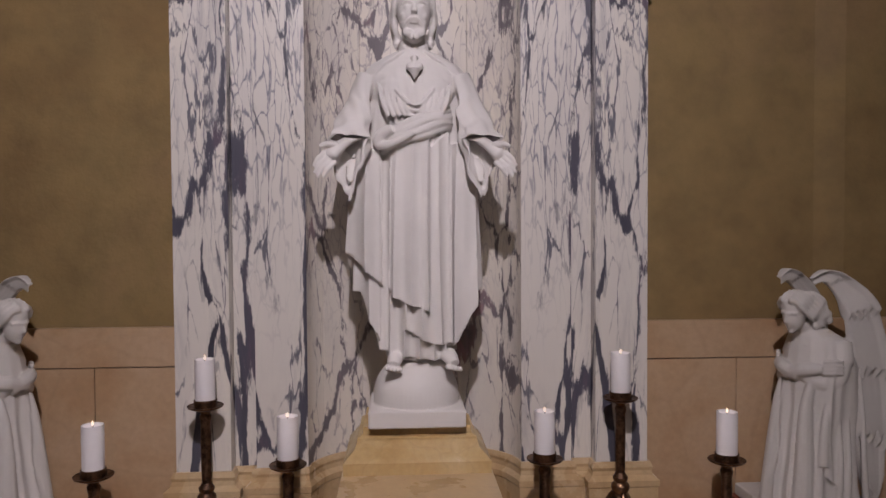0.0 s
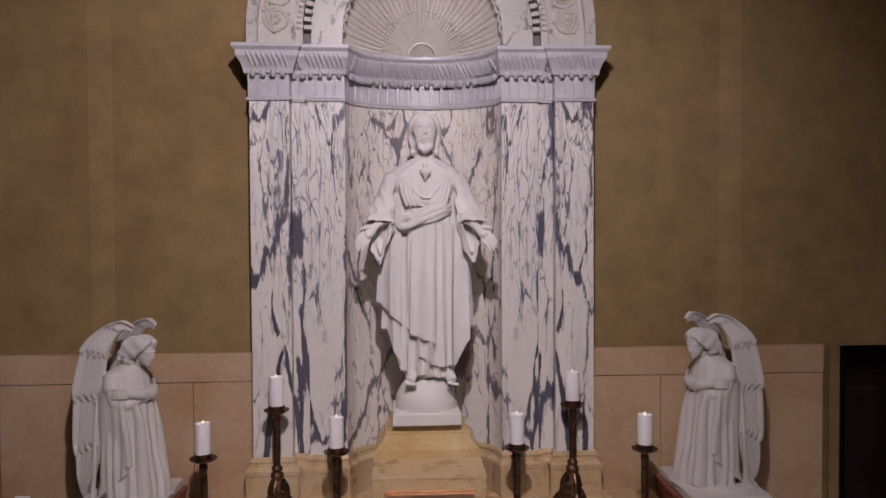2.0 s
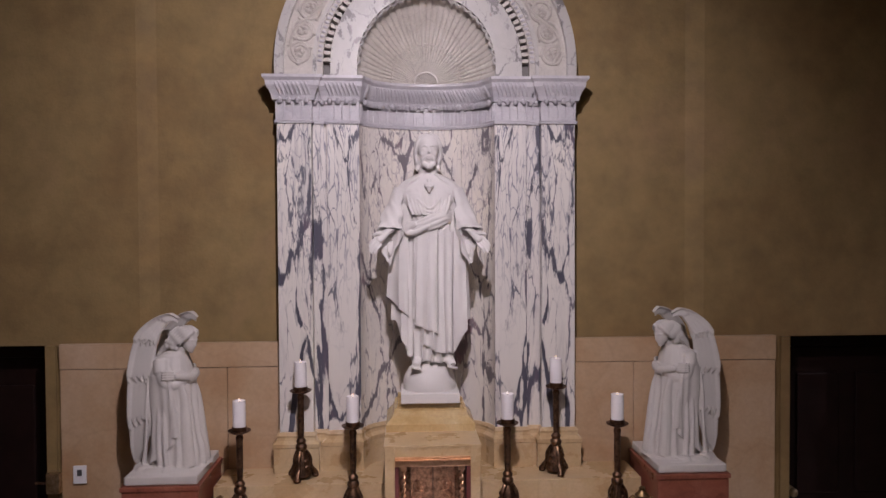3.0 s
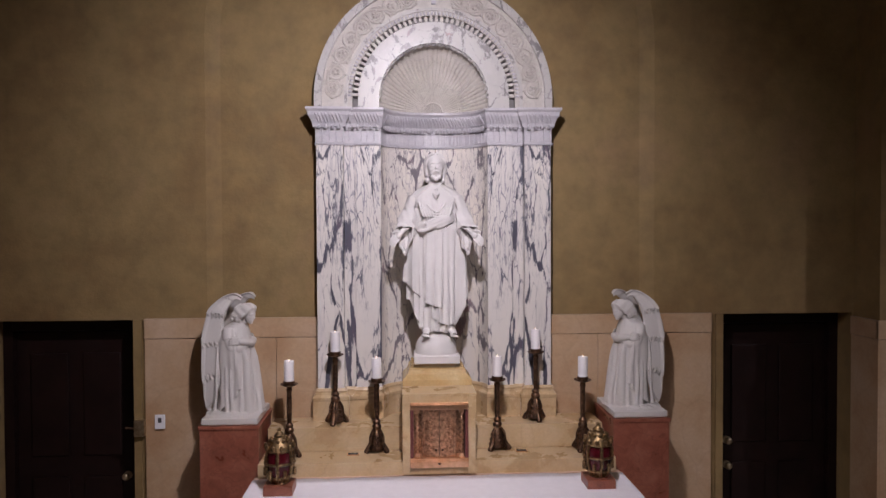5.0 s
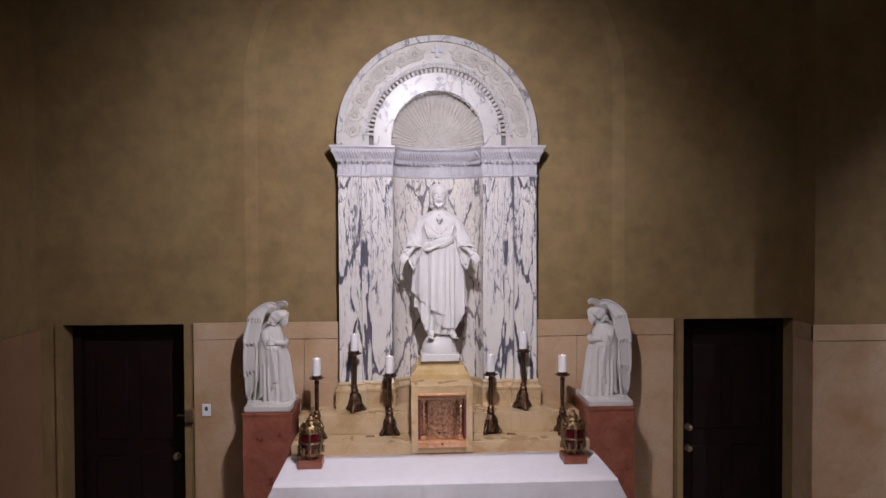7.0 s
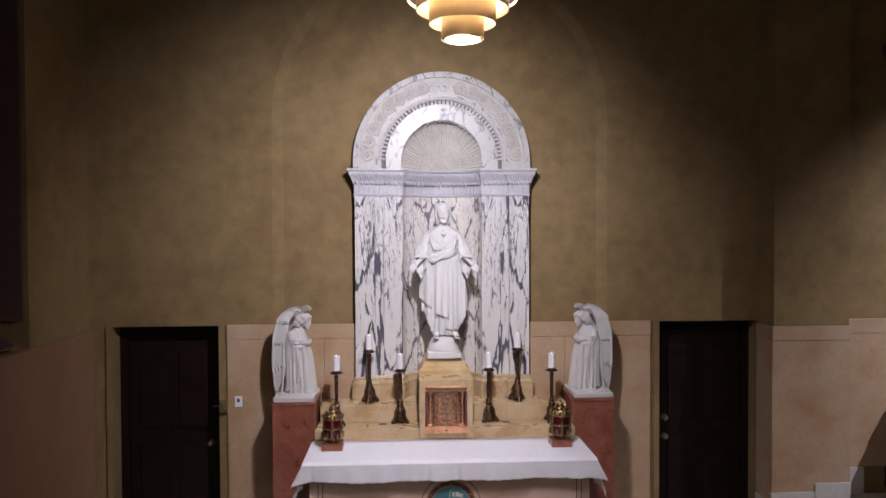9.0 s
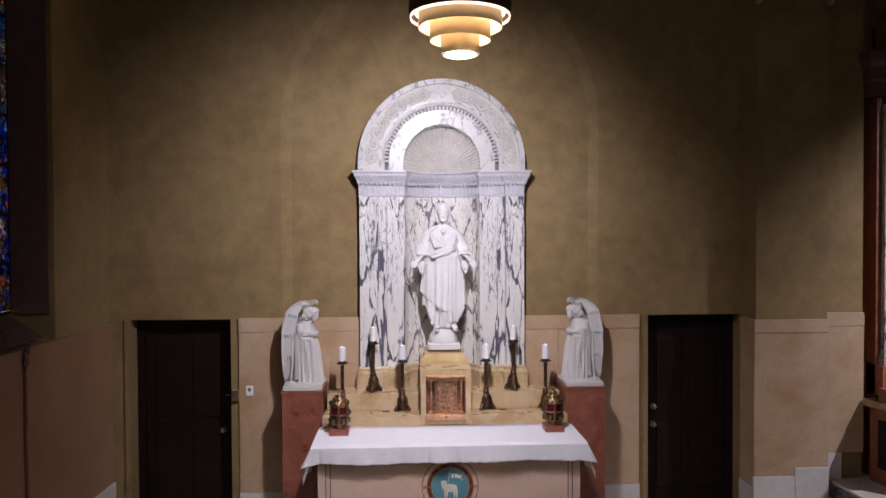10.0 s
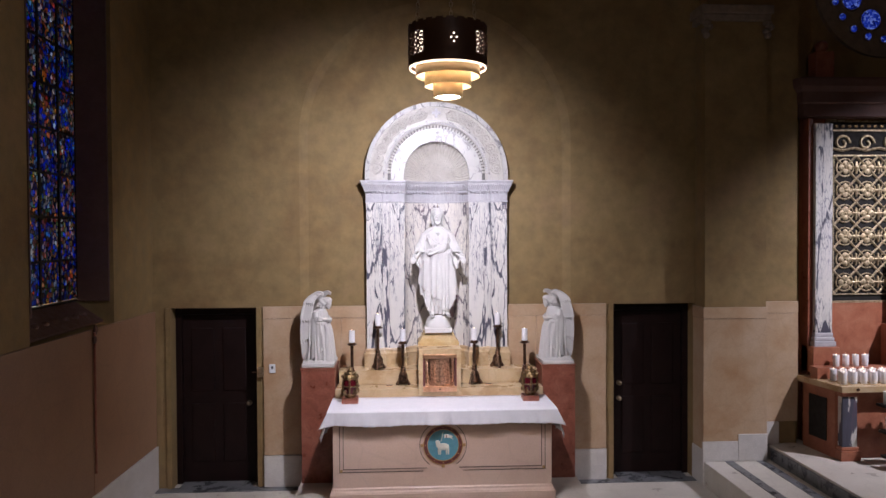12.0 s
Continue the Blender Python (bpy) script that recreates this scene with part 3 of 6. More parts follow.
def shrine():
    s = thing("shrine", "tall marble niche shrine with a round arch, violet-veined shafts", "shrine", (0, 0, 0), kind="")
    # shafts: dark-veined slabs
    for g in (-1, 1):
        def slab(xa, xb, y, name, mat=BRECCIA):
            a, b = sorted((g * xa, g * xb))
            part(name, box(a, b, y, 0.035, PZ0, PZ1, 0.003), mat, s)
        slab(X3, X2, Y_OUT, "shaft")
        slab(X2 - 0.001, X1 + 0.001, Y_GAP, "shaft_recess")
        slab(X1, X0, Y_IN, "shaft")
    # niche lining in upright slabs
    cuts = [0.0, 0.5, 1.02, 1.62, 2.15, 2.62, math.pi]
    for a0, a1 in zip(cuts, cuts[1:]):
        rows = []
        for z in (1.45, PZ1):
            inner = [niche_point(a0 + 0.004 + (a1 - a0 - 0.008) * i / 6) for i in range(7)]
            outer = [niche_point(a0 + 0.004 + (a1 - a0 - 0.008) * i / 6, 0.03) for i in range(7)]
            rows.append([(x, y, z) for x, y in inner + outer[::-1]])
        part("niche_slab", rings(rows), BRECCIA_PALE, s, "", True)
    # plinth
    base = [(0.0, 1.41), (0.03, 1.41), (0.03, 1.545), (0.034, 1.55), (0.034, 1.57), (0.016, 1.585), (0.012, 1.60), (0.016, 1.612), (0.008, 1.63), (0.0, 1.63)]
    path = front_path()
    part("plinth", strip(base, path), SIENA_PALE, s, "yellow marble moulded plinth", False)
    # frieze, bead and cornice
    fr = [(0.0, PZ1), (0.010, PZ1), (0.012, PZ1 + 0.012), (0.004, PZ1 + 0.018), (0.004, PZ1 + 0.125), (0.0, PZ1 + 0.125)]
    part("frieze", strip(fr, path), CAP_WHITE, s, "grey-white fluted marble frieze")
    co = [(0.0, PZ1 + 0.125), (0.02, PZ1 + 0.125), (0.024, PZ1 + 0.15), (0.034, PZ1 + 0.175), (0.05, PZ1 + 0.2), (0.052, PZ1 + 0.225), (0.066, PZ1 + 0.24), (0.066, PZ1 + 0.255), (0.0, PZ1 + 0.255)]
    part("cornice", strip(co, path), CAP_WHITE, s, "grey-white projecting marble cornice")
    # flutes and eggs along the front
    seg = []
    for (xa, ya, *_), (xb, yb, *_) in zip(path, path[1:]):
        ln = math.hypot(xb - xa, yb - ya)
        if ln > 0.03 and abs(xb - xa) > 0.02:
            n = max(1, round(ln / 0.042))
            for i in range(n):
                k = (i + 0.5) / n
                seg.append((xa + (xb - xa) * k, ya + (yb - ya) * k, math.atan2(yb - ya, xb - xa), ln / n))
    curve_n = 24
    egg = finish("egg", ball((0, 0, 0), (0.013, 0.013, 0.018), None, 8), CAP_WHITE, True)
    leaf = finish("cornice_leaf", tube([(0.012, -0.026, 0.150), (0.004, -0.040, 0.178), (-0.008, -0.054, 0.205), (-0.014, -0.056, 0.218)], [0.004, 0.0085, 0.0075, 0.003], 6), CAP_WHITE, True)
    fl = finish("flute", tube([(0, 0, -0.045), (0, 0, 0.045)], 0.0055, 6), CAP_WHITE, True)
    spots = [(x, y, a) for x, y, a, w in seg] + [(*niche_point(math.pi * (i + 0.5) / curve_n), math.pi / 2 - math.pi * (i + 0.5) / curve_n) for i in range(curve_n)]
    for x, y, a in spots:
        nx, ny = math.sin(a), -math.cos(a)
        e = new("egg", egg)
        e.parent, e.location = s, (x + nx * 0.030, y + ny * 0.030, PZ1 + 0.122)
        for k in (-0.010, 0.011):
            e = new("cornice_leaf", leaf)
            e.parent, e.matrix_local = s, pose(x + k * math.cos(a), y + k * math.sin(a), PZ1, 0, 0, math.degrees(a))
        e = new("flute", fl)
        e.parent, e.location = s, (x + nx * 0.004 + 0.02 * math.cos(a), y + ny * 0.004 + 0.02 * math.sin(a), PZ1 + 0.072)
    part("niche_floor", box(-0.40, 0.40, -0.026, 0.2, 1.36, 1.409), SIENA_PALE, s)
    AZ = 3.66
    Z = PZ1 + 0.256
    return s, Z, AZ


def arch(s, Z, AZ):
    n = 48

    def arc(r, up=0.0):
        pts = [(-r, Z)]
        for i in range(n + 1):
            a = math.pi * i / n
            pts.append((-r * math.cos(a), AZ + r * math.sin(a)))
        return pts + [(r, Z)]

    def band(name, r0, r1, y0, y1, mat, label=""):
        inner, outer = arc(r0), arc(r1)
        rows = [[(xi, y0, zi), (xo, y0, zo), (xo, y1, zo), (xi, y1, zi)] for (xi, zi), (xo, zo) in zip(inner, outer)]
        return part(name, rings(rows), mat, s, label, True)
    band("outer_border", 0.785, 0.835, -0.085, 0.045, ARCH_WHITE)
    band("carved_band", 0.625, 0.785, -0.050, 0.04, CREAM_CARVED, "white marble band carved with scrolls")
    band("fillet", 0.605, 0.625, -0.085, 0.04, ARCH_WHITE)
    band("ovolo", 0.572, 0.605, -0.072, 0.04, CREAM_CARVED)
    band("dentil_bed", 0.532, 0.572, -0.022, 0.04, GAP_SHADE_STONE)
    band("inner_band", 0.385, 0.532, -0.062, 0.04, ARCH_WHITE, "broad plain band of veined white marble")
    # dentils
    dm = finish("dentil", box(-0.0105, 0.0105, -0.068, -0.020, -0.018, 0.018, 0.002), CREAM_CARVED)
    bead = finish("bead", ball((0, 0, 0), (0.009, 0.008, 0.014), None, 8), CAP_WHITE, True)
    for i in range(46):
        a = math.pi * (i + 0.5) / 46
        e = new("dentil", dm)
        e.parent, e.matrix_local = s, pose(-0.551 * math.cos(a), 0, AZ + 0.551 * math.sin(a)) @ pose(0, 0, 0, 0, math.degrees(a) - 90, 0)
    for i in range(70):
        a = math.pi * (i + 0.5) / 70
        e = new("bead", bead)
        e.parent, e.matrix_local = s, pose(-0.588 * math.cos(a), -0.074, AZ + 0.588 * math.sin(a)) @ pose(0, 0, 0, 0, math.degrees(a) - 90, 0)
    # scrolls: round loops with a flower, joined by a wavy stem
    ring = bmesh.new()
    tube([(0.055 * math.cos(t * 0.35), 0, 0.055 * math.sin(t * 0.35)) for t in range(0, 19)], 0.0095, 6, ring)
    tube([(0.05 * math.cos(t * 0.35) * (1 - t / 26), 0, 0.05 * math.sin(t * 0.35) * (1 - t / 26)) for t in range(0, 22)], 0.007, 6, ring)
    for k in range(5):
        ball((0.018 * math.cos(k * 1.257), -0.002, 0.018 * math.sin(k * 1.257)), (0.013, 0.012, 0.013), ring, 8)
    for k in range(3):
        ball((0.062 * math.cos(k * 2.1 + 0.4), 0, 0.062 * math.sin(k * 2.1 + 0.4)), (0.016, 0.012, 0.010), ring, 8)
    rm = finish("scroll", ring, CREAM_CARVED, True)
    for i in range(18):
        if i in (8, 9):
            continue
        a = math.pi * (i + 0.5) / 18
        e = new("scroll", rm)
        e.parent, e.matrix_local = s, pose(-0.705 * math.cos(a), -0.052, AZ + 0.705 * math.sin(a)) @ pose(0, 0, 0, 0, 40 * i, 0)
    part("vine", tube([(-(0.705 + 0.052 * math.sin(9 * a)) * math.cos(a), -0.054, AZ + (0.705 + 0.052 * math.sin(9 * a)) * math.sin(a)) for a in [0.02 + (math.pi - 0.04) * i / 240 for i in range(241)] if abs(a - math.pi / 2) > 0.13 and a < math.pi / 2], 0.010, 6), CREAM_CARVED, s, "", True)
    part("vine", tube([(-(0.705 + 0.052 * math.sin(9 * a)) * math.cos(a), -0.054, AZ + (0.705 + 0.052 * math.sin(9 * a)) * math.sin(a)) for a in [0.02 + (math.pi - 0.04) * i / 240 for i in range(241)] if a > math.pi / 2 + 0.13], 0.010, 6), CREAM_CARVED, s, "", True)
    box_y = -0.049
    bm = box(-0.016, 0.016, -0.072, box_y, AZ + 0.655, AZ + 0.76, 0.003)
    box(-0.05, -0.017, -0.072, box_y, AZ + 0.695, AZ + 0.725, 0.003, bm)
    box(0.017, 0.05, -0.072, box_y, AZ + 0.695, AZ + 0.725, 0.003, bm)
    part("cross", bm, CAP_WHITE, s, "small carved cross")
    # scalloped edge and the ribbed shell
    sc = finish("scallop", tube([(-0.024, 0, 0), (-0.012, 0, -0.012), (0, 0, -0.016), (0.012, 0, -0.012), (0.024, 0, 0)], 0.008, 6), ARCH_WHITE, True)
    for i in range(25):
        a = math.pi * (i + 0.5) / 25
        e = new("scallop", sc)
        e.parent, e.matrix_local = s, pose(-0.386 * math.cos(a), -0.05, AZ + 0.386 * math.sin(a)) @ pose(0, 0, 0, 0, math.degrees(a) - 90, 0)
    # half dome, ribbed from its foot on the cornice; the ribs broaden towards the rim
    ribs, deep, foot = 38, 0.20, Z - 0.005

    def reach(a):
        """From the foot of the shell to the rim of the arch, in direction a."""
        h = AZ - foot
        r = h * math.sin(a) + math.sqrt(0.392 ** 2 - (h * math.cos(a)) ** 2)
        return r if r * math.sin(a) >= h else 0.392 / abs(math.cos(a))
    rows = []
    for j in range(0, 37):
        v = 0.01 + 0.99 * j / 36
        row = []
        for i in range(0, 457):
            a = math.pi * i / 456
            q = a * ribs / math.pi
            groove = 0.012 * min(1.0, v * 1.4) * (1 - abs(math.sin(math.pi * q))) ** 1.6
            r = reach(a) * v
            row.append((-r * math.cos(a), -0.05 + deep * math.sqrt(max(0.0, 1 - v * v * 0.985)) + groove - (0.010 if v < 0.5 else 0.0), foot + r * math.sin(a)))
        rows.append(row)
    part("shell", rings(rows, None, False, False), SHELL, s, "ribbed scallop-shell half dome", True)
    knob = finish("shell_bead", ball((0, 0, 0), (0.011, 0.009, 0.008), None, 8), SHELL, True)
    for i in range(23):
        a = math.pi * (i + 0.5) / 23
        r = 0.5 * reach(a)
        e = new("shell_bead", knob)
        e.parent, e.matrix_local = s, pose(-r * math.cos(a), -0.05 + deep * 0.862 - 0.008, foot + r * math.sin(a), 0, math.degrees(a) - 90, 0)
    bm = bmesh.new()
    for i in range(13):
        a = math.pi * (i + 0.5) / 13
        tube([(-0.012 * math.cos(a), 0.132, foot + 0.012 + 0.012 * math.sin(a)), (-0.056 * math.cos(a), 0.128, foot + 0.012 + 0.056 * math.sin(a))], [0.002, 0.0068], 6, bm)
    tube([(-0.068 * math.cos(math.pi * i / 20), 0.130, foot + 0.012 + 0.068 * math.sin(math.pi * i / 20)) for i in range(21)], 0.007, 6, bm)
    part("shell_heart", bm, SHELL, s, "small carved fan", True)


# Grey marble darkened: the shade between the dentils is put into its colour.
GAP_SHADE_STONE = stone("soot_grey_marble", (0.10, 0.09, 0.085), (0.14, 0.13, 0.12), (0.18, 0.17, 0.16), 6, (0.5, 0.7), 0.1)
arch(*shrine())

# ---- altar ----
MENSA, GRAD1, GRAD2, STEP = 1.165, 1.25, 1.41, 0.2


def altar():
    a = thing("altar", "pink marble altar with inlaid lines and a moulded base", "altar", (0, -1.2, STEP))
    part("block", box(-1.12, 1.12, 0.0, 0.62, 0.17, MENSA - STEP - 0.06, 0.004), PINK, a)
    part("base", box(-1.155, 1.155, -0.035, 0.62, 0.0, 0.12, 0.006), PINK, a, "pink marble plinth")
    part("base_moulding", rings([[(-1.15 + k, -0.03 + k, z), (1.15 - k, -0.03 + k, z), (1.15 - k, 0.62, z), (-1.15 + k, 0.62, z)] for k, z in ((0.0, 0.121), (0.006, 0.135), (0.016, 0.15), (0.02, 0.168), (0.03, 0.18))]), PINK, a)
    part("mensa", box(-1.17, 1.17, -0.06, 0.64, MENSA - STEP - 0.06, MENSA - STEP, 0.006), PINK, a, "thick marble table slab")
    # two thin inlaid lines, broken at the roundel
    def line(x0, x1, z0, z1):
        part("inlay_line", box(x0, x1, -0.004, 0.001, z0, z1), INK, a)
    for k, zb in ((1.055, 0.335), (1.018, 0.365)):
        for g in (-1, 1):
            line(min(g * k, g * (k - 0.006)), max(g * k, g * (k - 0.006)), zb, 0.84)
            line(*sorted((g * (k - 0.007), g * (0.20 if k > 1.04 else 0.165))), zb, zb + 0.006)
    for g in (-1, 1):
        part("corner_square", box(g * 1.037 - 0.014, g * 1.037 + 0.014, -0.006, 0.001, 0.340, 0.366), OCHRE, a)
    cz = 0.60
    def hoop(name, r0, r1, mat, y, lo=0.0, hi=2 * math.pi, n=64):
        rows = [[(r0 * math.cos(t), y, cz + r0 * math.sin(t)), (r1 * math.cos(t), y, cz + r1 * math.sin(t)), (r1 * math.cos(t), 0.001, cz + r1 * math.sin(t)), (r0 * math.cos(t), 0.001, cz + r0 * math.sin(t))] for t in [lo + (hi - lo) * i / n for i in range(n + 1)]]
        return part(name, rings(rows), mat, a)
    hoop("inlay_ring", 0.236, 0.242, INK, -0.004, radians(195), radians(235))
    hoop("inlay_ring", 0.236, 0.242, INK, -0.004, radians(305), radians(345))
    hoop("inlay_ring", 0.236, 0.242, INK, -0.004, radians(-12), radians(60))
    hoop("inlay_ring", 0.236, 0.242, INK, -0.004, radians(120), radians(192))
    rnd = hoop("roundel_border", 0.165, 0.196, MAROON, -0.006)
    hoop("roundel_border", 0.196, 0.203, OCHRE, -0.008)
    hoop("roundel_border", 0.158, 0.165, OCHRE, -0.008)
    for i in range(24):
        t = 2 * math.pi * i / 24
        part("border_stone", ball((0.18 * math.cos(t), -0.006, cz + 0.18 * math.sin(t)), (0.006, 0.003, 0.006), None, 8), INK if i % 2 else OCHRE, rnd)
    for t in (0, 180, 270):
        x, z = 0.215 * math.cos(radians(t)), 0.215 * math.sin(radians(t))
        part("roundel_boss", box(x - 0.016, x + 0.016, -0.009, 0.001, cz + z - 0.016, cz + z + 0.016, 0.004), OCHRE, a)
    f = part("roundel_field", rings([[(0.158 * math.cos(2 * math.pi * i / 48), y, cz + 0.158 * math.sin(2 * math.pi * i / 48)) for i in range(48)] for y in (0.001, -0.004)]), BLUE, a, "blue enamel roundel with a plain pale emblem")
    bm = ball((0.0, -0.005, cz - 0.015), (0.062, 0.005, 0.036), None, 20)
    ball((-0.055, -0.005, cz + 0.03), (0.026, 0.005, 0.022), bm, 14)
    ball((-0.05, -0.005, cz + 0.01), (0.025, 0.005, 0.035), bm, 14)
    for x, k in ((-0.045, 0.0), (-0.025, -0.006), (0.035, 0.0), (0.052, 0.004)):
        tube([(x, -0.005, cz - 0.03), (x + k, -0.005, cz - 0.095)], [0.011, 0.006], 8, bm)
    part("emblem", bm, CREAMPAINT, f, "pale raised emblem", True)
    bm = box(0.012, 0.062, -0.008, -0.003, cz + 0.075, cz + 0.108)
    tube([(-0.02, -0.005, cz + 0.035), (0.0, -0.005, cz + 0.13)], 0.003, 6, bm)
    prism([(0.062, cz + 0.075), (0.11, cz + 0.055), (0.085, cz + 0.075), (0.105, cz + 0.09), (0.062, cz + 0.1)], -0.007, -0.003, bm)
    part("banner", bm, CREAMPAINT, f)
    part("banner_stripe", box(0.03, 0.037, -0.0095, -0.003, cz + 0.075, cz + 0.108), MAROON, f)


def cloth():
    """Linen over the table, hanging in front and down both ends, with a scalloped hem."""
    y0, y1, X = -1.262, -0.64, 1.165
    bm = bmesh.new()
    nx, nd = 240, 14
    top = MENSA + 0.006
    rows = []
    for j in range(8):
        y = y1 + (y0 + 0.012 - y1) * j / 7
        rows.append([(X * (2 * i / nx - 1), y + (0.006 * math.sin(i * 0.21) + 0.004 * math.sin(i * 0.083) if j == 0 else 0), top + 0.002 * noise.noise((i * 0.06, j * 0.8, 0)) + (0.002 if j == 0 else 0)) for i in range(nx + 1)])
    drop = 0.145
    for j in range(1, nd + 1):
        v = j / nd
        row = []
        for i in range(nx + 1):
            u = 2 * i / nx - 1
            x = X * u
            wave = 0.011 * v * (math.sin(x * 11 + 0.6 * math.sin(x * 4)) + 0.6 * math.sin(x * 29 + 1.0) + 1.2 * max(0.0, math.sin(x * 17 + 2 * math.sin(x * 5))) ** 6)
            hem = drop + 0.014 * noise.noise((x * 2.3, 3.1, 0)) + (0.006 * abs(math.sin(x * 38)) if v > 0.9 else 0)
            flare = 0.09 * v * max(0.0, (abs(u) - 0.95) / 0.05) ** 2
            row.append((x + math.copysign(flare, u), y0 - 0.004 + wave - 0.008 * v, top - hem * v - flare * 0.35))
        rows.append(row)
    rings(rows, bm, False, False)
    for g in (-1, 1):
        side = []
        for j in range(13):
            v = j / 12
            side.append([(g * (X + 0.004 + 0.05 * v * (0.6 + 0.4 * math.sin(k * 0.9)) + 0.05 * v * v * max(0, k - 18) / 8), y1 + (y0 - y1) * k / 26 - 0.03 * v * max(0, k - 20) / 6, top - 0.001 - (0.24 + 0.05 * max(0, k - 20) / 6 + 0.01 * abs(math.sin(k * 1.4))) * v) for k in range(27)])
        rings(side, bm, False, False)
    ob = solid("altar_cloth", bm, LINEN, "white linen altar cloth with a scalloped hem", "altar cloth", smooth=True)
    md = ob.modifiers.new("thickness", "SOLIDIFY")
    md.thickness, md.offset = 0.003, 1


def gradines():
    g = thing("gradine", "pale yellow marble shelves behind the altar table", "altar shelf", (0, -0.58, STEP))
    part("lower_shelf", box(-1.15, 1.15, 0.0, 0.555, 0.0, GRAD1 - STEP, 0.005), SIENA_PALE, g)
    part("upper_shelf", box(-1.13, 1.13, 0.26, 0.552, GRAD1 - STEP + 0.001, GRAD2 - STEP, 0.005), SIENA_PALE, g)
    for x in (-0.56, 0.56):
        v = thing("shelf_outlet", "small dark metal outlet cover set in the shelf", "outlet cover", (x, -0.40, GRAD1), "outlets in the shelf")
        part("frame", box(-0.04, 0.04, -0.022, 0.022, 0.0, 0.006, 0.002), GOLD, v, "worn brass frame")
        part("plate", box(-0.033, 0.033, -0.016, 0.016, 0.005, 0.008), BLACK, v)
        for k in (-1, 1):
            part("socket", box(k * 0.015 - 0.006, k * 0.015 + 0.006, -0.008, 0.008, 0.008, 0.010), GREY, v)


altar()
gradines()
cloth()


def tabernacle():
    t = thing("tabernacle", "yellow Siena marble tabernacle with a brass door", "tabernacle", (0, -0.61, MENSA + 0.012))
    h = 1.68 - MENSA - 0.012
    z0, z1, w = 0.045, h - 0.045, 0.185
    # stone shell round the opening
    part("side", box(-0.235, -w, 0.0, 0.34, 0.0, h, 0.004), SIENA_PALE, t)
    part("side", box(w, 0.235, 0.0, 0.34, 0.0, h, 0.004), SIENA_PALE, t)
    part("lintel", box(-w, w, 0.001, 0.34, z1, h - 0.001), SIENA_PALE, t)
    part("threshold", box(-w, w, 0.001, 0.34, 0.001, z0), SIENA_PALE, t)
    part("back", box(-w, w, 0.14, 0.33, z0, z1), GILT, t, "dark gilt lining")
    # brass frame
    for x0, x1, y, a, b in ((-w, w, -0.014, z1 - 0.045, z1), (-w, w, -0.02, z0, z0 + 0.06)):
        f = part("brass_rail", box(x0, x1, y, 0.1, a, b, 0.004), GOLD, t, "polished brass rail")
        part("bead", box(x0, x1, y - 0.008, y, (a + b) / 2 + 0.006, (a + b) / 2 + 0.014, 0.002), GOLD, f)
    part("brass_post", box(-w, -w + 0.02, -0.004, 0.1, z0 + 0.06, z1 - 0.045, 0.002), MAROON, t, "dark lined reveal")
    part("brass_post", box(w - 0.02, w, -0.004, 0.1, z0 + 0.06, z1 - 0.045, 0.002), MAROON, t, "dark lined reveal")
    part("lock", ball((0, -0.024, z0 + 0.03), (0.009, 0.006, 0.009), None, 12), BRONZE, t, "", True)
    for g in (-1, 1):
        pts = []
        for i in range(70):
            z = z0 + 0.062 + (z1 - z0 - 0.11) * i / 69
            pts.append((g * 0.142 + 0.005 * math.cos(i * 0.9), 0.02 + 0.005 * math.sin(i * 0.9), z))
        c = part("twisted_column", tube(pts, 0.007, 8), GOLD, t, "twisted brass column", True)
        part("foot", box(g * 0.142 - 0.017, g * 0.142 + 0.017, 0.0, 0.04, z0 + 0.06, z0 + 0.085, 0.003), GOLD, c)
        part("capital", box(g * 0.142 - 0.017, g * 0.142 + 0.017, 0.0, 0.04, z1 - 0.07, z1 - 0.046, 0.003), GOLD, c)
    # curved double door with an arched relief
    def bowed(x0, x1, za, zb, r):
        n = 12
        xs = [x0 + (x1 - x0) * i / n for i in range(n + 1)]
        fr = [(x, 0.05 - 0.045 * math.cos(x / 0.13 * 1.3) + r) for x in xs]
        bk = [(x, 0.10) for x in xs[::-1]]
        return rings([[(x, y, z) for x, y in fr + bk] for z in (za, zb)])
    for g in (-1, 1):
        a, b = sorted((g * 0.002, g * 0.108))
        d = part("door", bowed(a, b, z0 + 0.062, z1 - 0.05, 0.0), GILT, t, "embossed bronze-gilt door leaf", True)
        bm = bmesh.new()
        for k in range(3):
            zc = z0 + 0.12 + k * 0.075
            xx = g * 0.055
            yy = 0.05 - 0.045 * math.cos(xx / 0.13 * 1.3)
            tube([(xx + 0.03 * math.cos(q * 0.4), yy - 0.001 + abs(0.03 * math.cos(q * 0.4)) * 0.12, zc + 0.03 * math.sin(q * 0.4)) for q in range(17)], 0.004, 6, bm)
            for q in range(4):
                ball((xx + 0.015 * math.cos(q * 1.57 + k), yy - 0.002, zc + 0.015 * math.sin(q * 1.57 + k)), (0.009, 0.006, 0.009), bm, 8)
        tube([(g * (0.095 - 0.012 * max(0, q - 8)), 0.018, z0 + 0.08 + 0.2 * min(q, 8) / 8 + 0.012 * max(0, q - 8) ** 0.7) for q in range(16)], 0.005, 6, bm)
        part("relief", bm, GILT, d, "raised scroll relief", True)
        part("pull", ball((g * 0.02, 0.0, z0 + 0.11), (0.008, 0.006, 0.008), None, 10), BRONZE, d, "", True)
